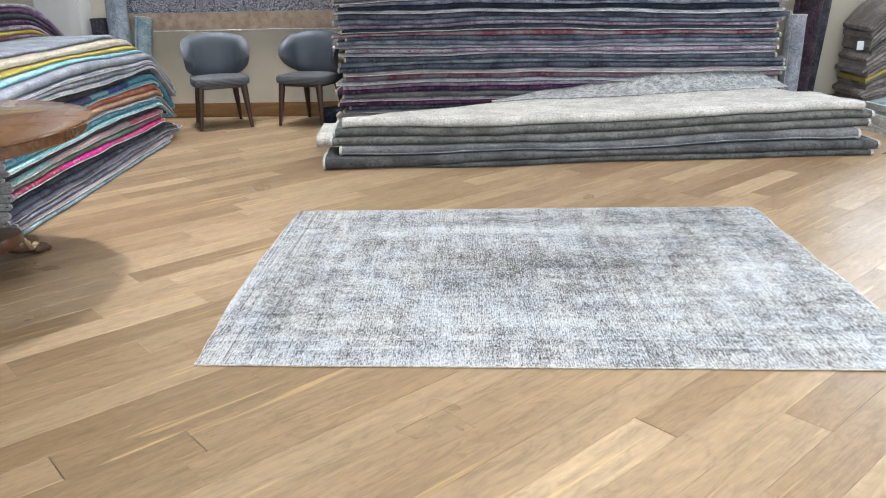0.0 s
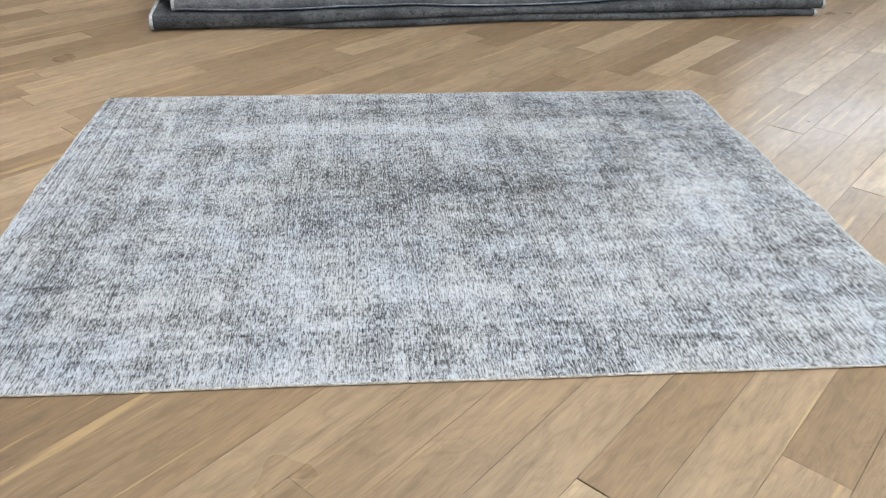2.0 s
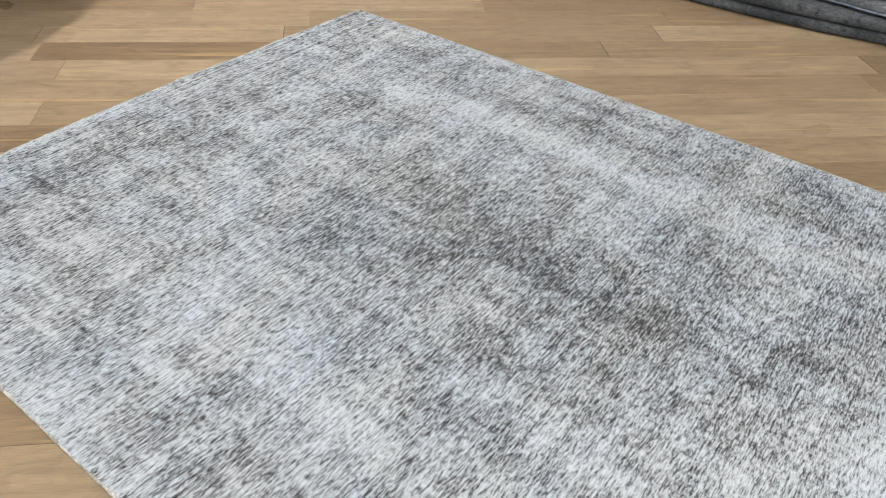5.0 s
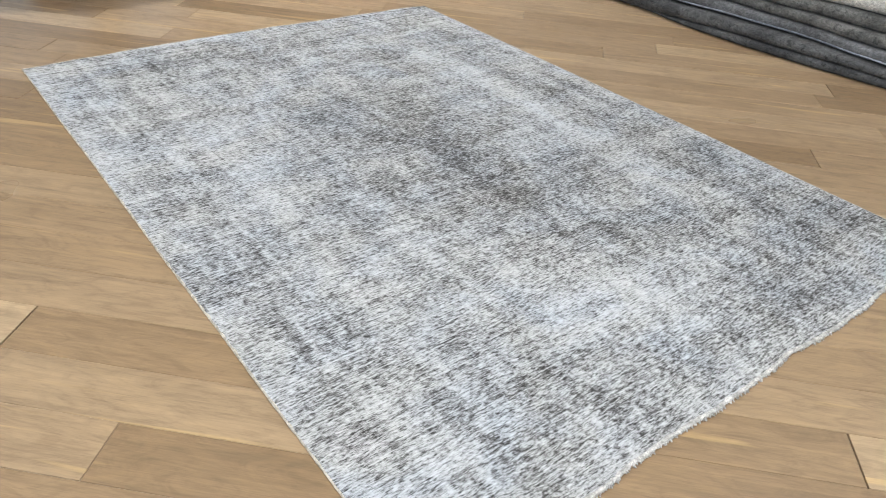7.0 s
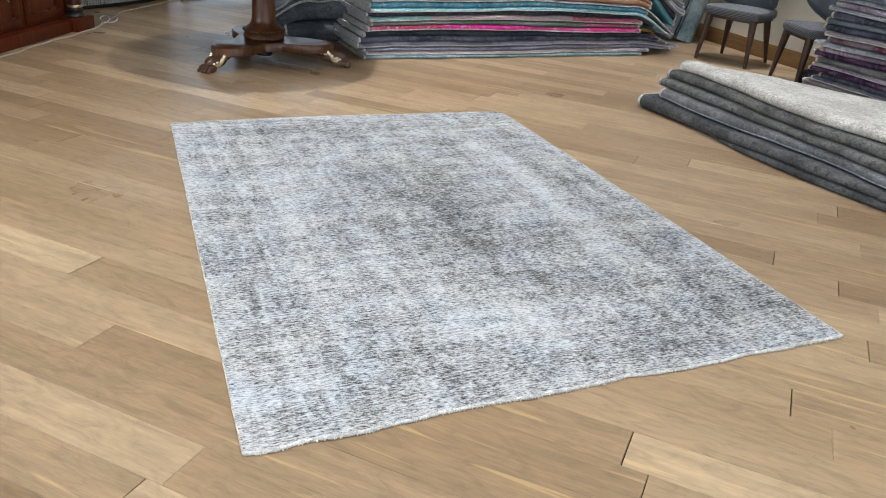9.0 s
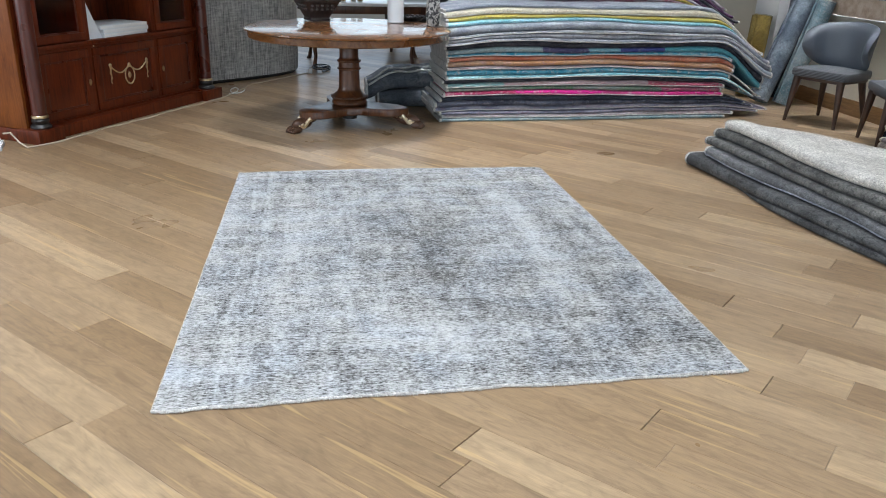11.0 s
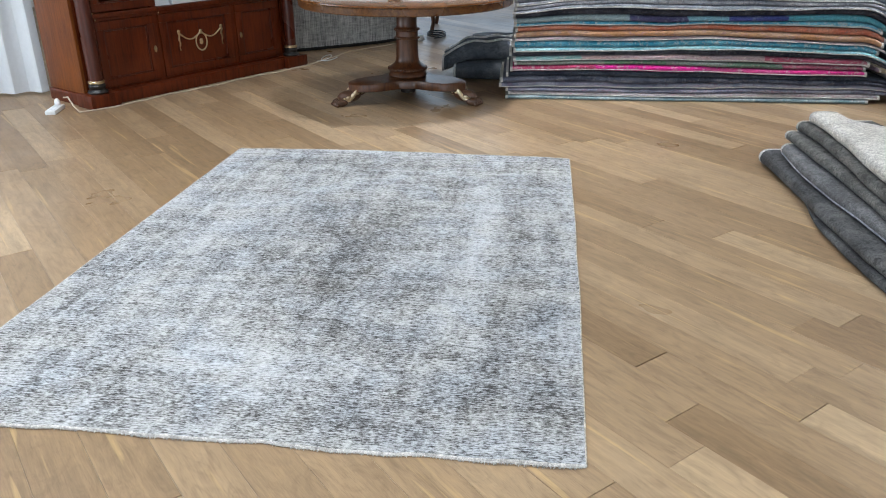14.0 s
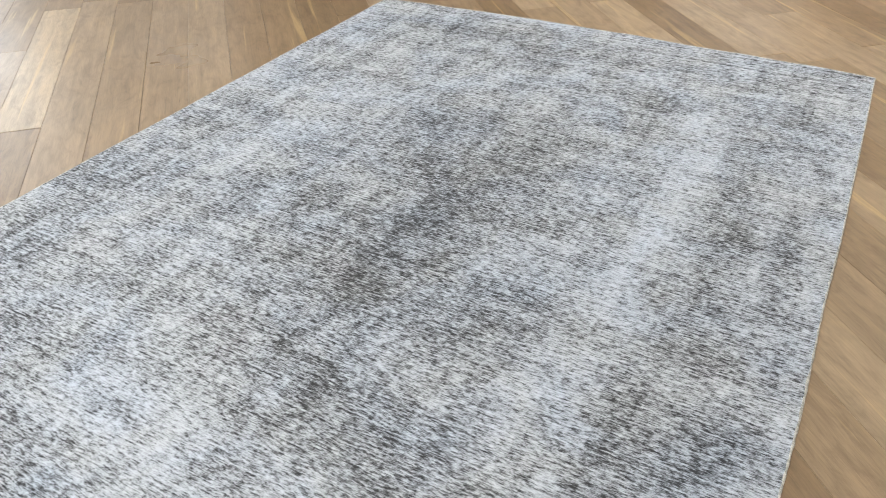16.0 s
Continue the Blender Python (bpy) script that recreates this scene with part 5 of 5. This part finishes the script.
def shell_chair():
    c = thing("dining_chair", Matrix(), "grey leather shell-back chair with striped seat and dark wooden legs", "chair", "chairs by the wall")
    bm = bmesh.new()
    lv = []
    for z, s in ((0.405, 0.95), (0.41, 0.985), (0.435, 1.0), (0.462, 0.995), (0.472, 0.97), (0.477, 0.85), (0.478, 0.4)):
        lv.append([])
        for i in range(48):
            a = 2 * math.pi * i / 48
            ca, sa = math.cos(a), math.sin(a)
            k = (abs(ca) ** 8 + abs(sa) ** 8) ** (-1 / 8)
            wid = 0.265 - 0.035 * max(0, sa)
            lv[-1].append(bm.verts.new((wid * k * ca * s, 0.255 * k * sa * s, z)))
    for p, q in zip(lv, lv[1:]):
        for k in range(48):
            bm.faces.new((p[k], p[(k + 1) % 48], q[(k + 1) % 48], q[k]))
    bm.faces.new(lv[0][::-1]), bm.faces.new(lv[-1])
    part("seat", bm, STRIPES, c, "striped grey seat cushion")
    part("seat_frame", box(-0.215, 0.215, -0.215, 0.2, 0.375, 0.405, 0.006), LEGWOOD, c)
    # wrapped backrest: an arc with rounded wings
    bm = bmesh.new()
    nA, nZ = 36, 12
    faces = {}
    for side in (0, 1):
        for i in range(nA + 1):
            t = -1 + 2 * i / nA
            ang = t * radians(96)
            mid = 0.665 - 0.02 * abs(t)
            full = max(0.06, max(0.0, 1 - abs(t) ** 2.6) ** 0.5)
            hi, lo = mid + 0.2 * full, mid - 0.215 * max(0.0, 1 - abs(t) ** 1.7) ** 0.85 - 0.02 * max(0.0, 1 - abs(t) ** 12)
            for j in range(nZ + 1):
                q = j / nZ
                z = lo + (hi - lo) * q
                rad = 0.288 + 0.035 * smoothstep(0.45, 0.9, z)
                thick = (0.055 + 0.02 * smoothstep(0.5, 0.85, abs(t))) * (1 - (2 * q - 1) ** 6) * (1 - abs(t) ** 14) + 0.008
                r = rad - (thick if side else 0)
                faces[side, i, j] = bm.verts.new((r * math.sin(ang), -0.02 + (r * 0.9) * math.cos(ang) - 0.02, z))
    for side in (0, 1):
        for i in range(nA):
            for j in range(nZ):
                bm.faces.new((faces[side, i, j], faces[side, i + 1, j], faces[side, i + 1, j + 1], faces[side, i, j + 1]))
    for i in range(nA):
        for j in (0, nZ):
            bm.faces.new((faces[0, i, j], faces[0, i + 1, j], faces[1, i + 1, j], faces[1, i, j]))
    for j in range(nZ):
        for i in (0, nA):
            bm.faces.new((faces[0, i, j], faces[0, i, j + 1], faces[1, i, j + 1], faces[1, i, j]))
    part("backrest", bm, LEATHER, c)
    for x, y, tx, ty in ((-0.2, -0.2, -0.235, -0.235), (0.2, -0.2, 0.235, -0.235), (-0.17, 0.18, -0.215, 0.27), (0.17, 0.18, 0.215, 0.27)):
        part("leg", tube([(x, y, 0.40), (x * 0.6 + tx * 0.4, y * 0.6 + ty * 0.4, 0.24), (tx, ty, 0.0)], [0.034, 0.027, 0.014], 12), LEGWOOD, c)
    return c


chair = shell_chair()
chair.matrix_basis = pose(-2.72, 8.015, 0, 0, 0, 25)
copy_thing(chair, pose(-1.84, 8.08, 0, 0, 0, -20))

# ---- rug on the wall, rolled rugs leaning ----
bm = bmesh.new()
cols = []
for i in range(61):
    x = 3.3 * i / 60
    w = 0.006 * n1(x * 2.5) + 0.01
    cols.append([bm.verts.new((x, -w - (0.012 if k else 0.0), z + (0.006 * n1(x * 3, 5) if z < 0.1 else 0))) for k in (0, 1) for z in ((0.0, 0.7, 1.6) if k == 0 else (1.6, 0.7, 0.0))])
for p, q in zip(cols, cols[1:]):
    for k in range(6):
        bm.faces.new((p[k], p[(k + 1) % 6], q[(k + 1) % 6], q[k]))
bm.faces.new(cols[0]), bm.faces.new(cols[-1][::-1])
wall_rug = part("wall_rug", bm, FLORAL)
wall_rug.matrix_world = pose(-3.75, 8.488, 0.862)
tagged(wall_rug, "navy and pale floral rug with sandy border hanging on the wall", "rug")
part("overcast_edge", tube([(3.3 * i / 60, -0.02 - 0.006 * n1(3.3 * i / 60 * 2.5), 0.004 + 0.006 * n1(3.3 * i / 20, 5)) for i in range(61)], 0.008, 7), BIND_PALE, wall_rug, "pale overcast edge")


def rolled_rug(base, head, r, wool, label, end=BIND_PALE, core=True):
    """A rug rolled up tight, standing on its end and leaning: a spiral section swept along."""
    b, h = Vector(base), Vector(head)
    d = h - b
    bm = bmesh.new()
    turns, n = 3.2, 72
    sect = []
    for side in (0, 1):
        for i in range(n + 1):
            t = i / n
            a = t * turns * 2 * math.pi
            rr = r * (0.25 + 0.75 * t) - (r * 0.16 if side else 0)
            sect.append((rr * math.cos(a), rr * math.sin(a)))
    outline = sect[:n + 1] + sect[n + 1:][::-1]
    rings = []
    for k in range(9):
        z = d.length * k / 8
        rings.append([bm.verts.new((x * (1 + 0.03 * n1(k * 0.9, x * 20)), y * (1 + 0.03 * n1(k * 0.8, y * 20, 4)), z)) for x, y in outline])
    m = len(outline)
    for p, q in zip(rings, rings[1:]):
        for i in range(m):
            bm.faces.new((p[i], p[(i + 1) % m], q[(i + 1) % m], q[i]))
    for rg in (rings[0], rings[-1]):
        cap = [bm.verts.new(v.co) for v in rg]
        for i in range(n):
            bm.faces.new((cap[i], cap[i + 1], cap[m - 2 - i], cap[m - 1 - i]))
    ob = part("rolled_rug", bm, wool)
    ob.matrix_world = Matrix.Translation(b) @ d.to_track_quat("Z", "Y").to_matrix().to_4x4()
    tagged(ob, label, "rug", "rolled rugs")
    rim = [(r * (0.25 + 0.75 * t) * math.cos(t * turns * 6.2832), r * (0.25 + 0.75 * t) * math.sin(t * turns * 6.2832), d.length + 0.002) for t in (i / 60 for i in range(61))]
    part("overcast_edge", tube(rim, 0.006, 6), end, ob)
    return ob


rolled_rug((-3.56, 7.86, 0.05), (-3.75, 8.36, 1.16), 0.11, BLUEGREY, "blue-grey speckled rug roll leaning on the wall")
rolled_rug((-3.56, 8.12, 0.008), (-3.50, 8.36, 1.0), 0.095, TEAL_GREY, "short teal-grey rug roll leaning on the wall")
rolled_rug((-4.0, 7.98, 0.01), (-4.13, 8.1, 0.80), 0.11, MUSTARD, "mustard rug roll standing by the pillar", CREAM)
rolled_rug((-3.92, 8.3, 0.004), (-3.95, 8.36, 1.0), 0.085, CHARCOAL, "black rug roll standing by the pillar", BLACK)
rolled_rug((2.66, 7.98, 0.006), (2.7, 8.06, 0.93), 0.10, SILVER, "silver-grey rug roll standing by the long stack")
rolled_rug((2.78, 8.15, 0.008), (2.97, 8.32, 2.2), 0.135, AUBERGINE, "dark plum rug roll leaning on the wall")
rolled_rug((2.95, 8.30, 0.006), (3.14, 8.38, 2.1), 0.08, CHARCOAL, "near-black rug roll leaning on the wall", BLACK)
nav = rolled_rug((-1.72, 7.88, 0.09), (-1.2, 7.94, 0.16), 0.085, NAVY, "dark navy rug roll lying by the stack", BLACK)
tag = part("price_tag", box(3.22, 3.28, 7.93, 7.935, 0.62, 0.7, 0.001), PAPER)
tagged(tag, "small white paper tag on a hanging rug end", "tag")

# ---- floor boards, last ----
floor = part("floor", box(WEST, EAST, SOUTH, NORTH, -0.25, -0.016), JOINT)
tagged(floor, "oiled oak plank floor laid diagonally", "floor", kind="structure")
U = Vector((math.cos(radians(PLANK_YAW)), math.sin(radians(PLANK_YAW))))
V = Vector((-U.y, U.x))
WIDTH, V0 = 0.1535, 0.111
# board ends that can be told apart, by row
KNOWN = {10: (1.99, 3.888), 8: (2.355,), 7: (1.93,), 6: (2.95,), 13: (4.278,), 20: (4.17,), 27: (3.665,), 25: (4.42,), 21: (4.643,), 18: (4.55,),
         23: (1.43, 4.592), 17: (4.74,), 26: (1.30,), 28: (2.26,), 30: (2.2,), 29: (2.99,)}
OPEN_JOINTS = ((10, 1.99), (10, 3.888), (13, 4.278), (20, 4.17))
# boards that stand out: row, a place along it, how light
TONES = [(10, 1.5, 0.86), (10, 3.0, 0.28), (10, 4.5, 0.76), (9, 2.2, 0.62), (9, 4.2, 0.45), (8, 1.8, 0.6), (8, 3.0, 0.22), (7, 2.5, 0.33), (7, 1.5, 0.6), (6, 2.4, 0.68), (6, 3.5, 0.3), (5, 2.8, 0.4),
         (13, 4.8, 0.33), (13, 3.9, 0.42), (27, 4.0, 0.82), (27, 3.2, 0.45), (25, 4.0, 0.66), (25, 4.8, 0.12), (21, 5.0, 0.8), (21, 4.2, 0.42), (20, 4.6, 0.4), (23, 4.9, 0.55), (11, 2.2, 0.55), (12, 4.4, 0.4), (11, 4.2, 0.5)]


def board(bm, length):
    """One board: chamfered top edges, 15 mm thick, from the origin along x."""
    w, c, ce = WIDTH - 0.0006, 0.0009, 0.0009
    lo = [bm.verts.new(p) for p in ((0.0003, 0, -0.015), (length - 0.0003, 0, -0.015), (length - 0.0003, w, -0.015), (0.0003, w, -0.015))]
    mid = [bm.verts.new((v.co.x, v.co.y, -c)) for v in lo]
    top = [bm.verts.new(p) for p in ((0.0003 + ce, c, 0), (length - 0.0003 - ce, c, 0), (length - 0.0003 - ce, w - c, 0), (0.0003 + ce, w - c, 0))]
    for a, b in ((lo, mid), (mid, top)):
        for i in range(4):
            bm.faces.new((a[i], a[(i + 1) % 4], b[(i + 1) % 4], b[i]))
    bm.faces.new(top)
    return bm


RF, RG = random.Random(7), random.Random(21)
shared, rest, near = {}, bmesh.new(), 0
for k in range(-130, 130):
    v = V0 + k * WIDTH
    joints = list(KNOWN.get(k, ()))
    if not joints:
        joints = [RF.uniform(-1, 1)]
    while joints[0] > -13:
        joints.insert(0, joints[0] - RF.choice((0.9, 1.2, 1.5, 1.8, 2.1)))
    while joints[-1] < 13:
        joints.append(joints[-1] + RF.choice((0.9, 1.2, 1.5, 1.8, 2.1)))
    for a, b in zip(joints, joints[1:]):
        o, c = U * a + V * v, U * (a + b) / 2 + V * (v + WIDTH / 2)
        if not (WEST - 1 < c.x < EAST + 1 and SOUTH - 1 < c.y < NORTH + 1):
            continue
        m = Matrix.Translation((o.x, o.y, 0)) @ Matrix.Rotation(radians(PLANK_YAW), 4, "Z")
        if -3.1 < c.x < 3.9 and 0.6 < c.y < 7.0 and near < 300:
            gap = RG.choice((0.0, 0.0, 0.0, 0.0019))
            if (k, b) in OPEN_JOINTS:
                gap = 0.0032
            key = (round(b - a, 4), gap)
            if key not in shared:
                bm = board(bmesh.new(), b - a - gap)
                me = bpy.data.meshes.new("plank")
                bmesh.ops.recalc_face_normals(bm, faces=bm.faces)
                bm.to_mesh(me), bm.free()
                me.materials.append(OAK)
                shared[key] = me
            ob = new("plank", shared[key])
            ob.parent = floor
            ob.matrix_basis = m @ Matrix.Translation((0, 0, RF.uniform(-0.0006, 0)))
            tone = min(0.93, max(0.13, RG.gauss(0.46, 0.27)))
            for row, at, light in TONES:
                if row == k and a < at < b:
                    tone = light
            ob.color = (tone, tone, tone, 1)
            near += 1
        else:
            n0 = len(rest.verts)
            board(rest, b - a)
            rest.verts.ensure_lookup_table()
            for vert in rest.verts[n0:]:
                vert.co = m @ vert.co
for co, no in (((WEST, 0, 0), (-1, 0, 0)), ((EAST, 0, 0), (1, 0, 0)), ((0, SOUTH, 0), (0, -1, 0)), ((0, NORTH, 0), (0, 1, 0))):
    bmesh.ops.bisect_plane(rest, geom=rest.verts[:] + rest.edges[:] + rest.faces[:], plane_co=co, plane_no=no, clear_outer=True)
tagged(part("planks", rest, OAK_REST, floor, smooth=False), "oiled oak boards further off", kind="stuff")
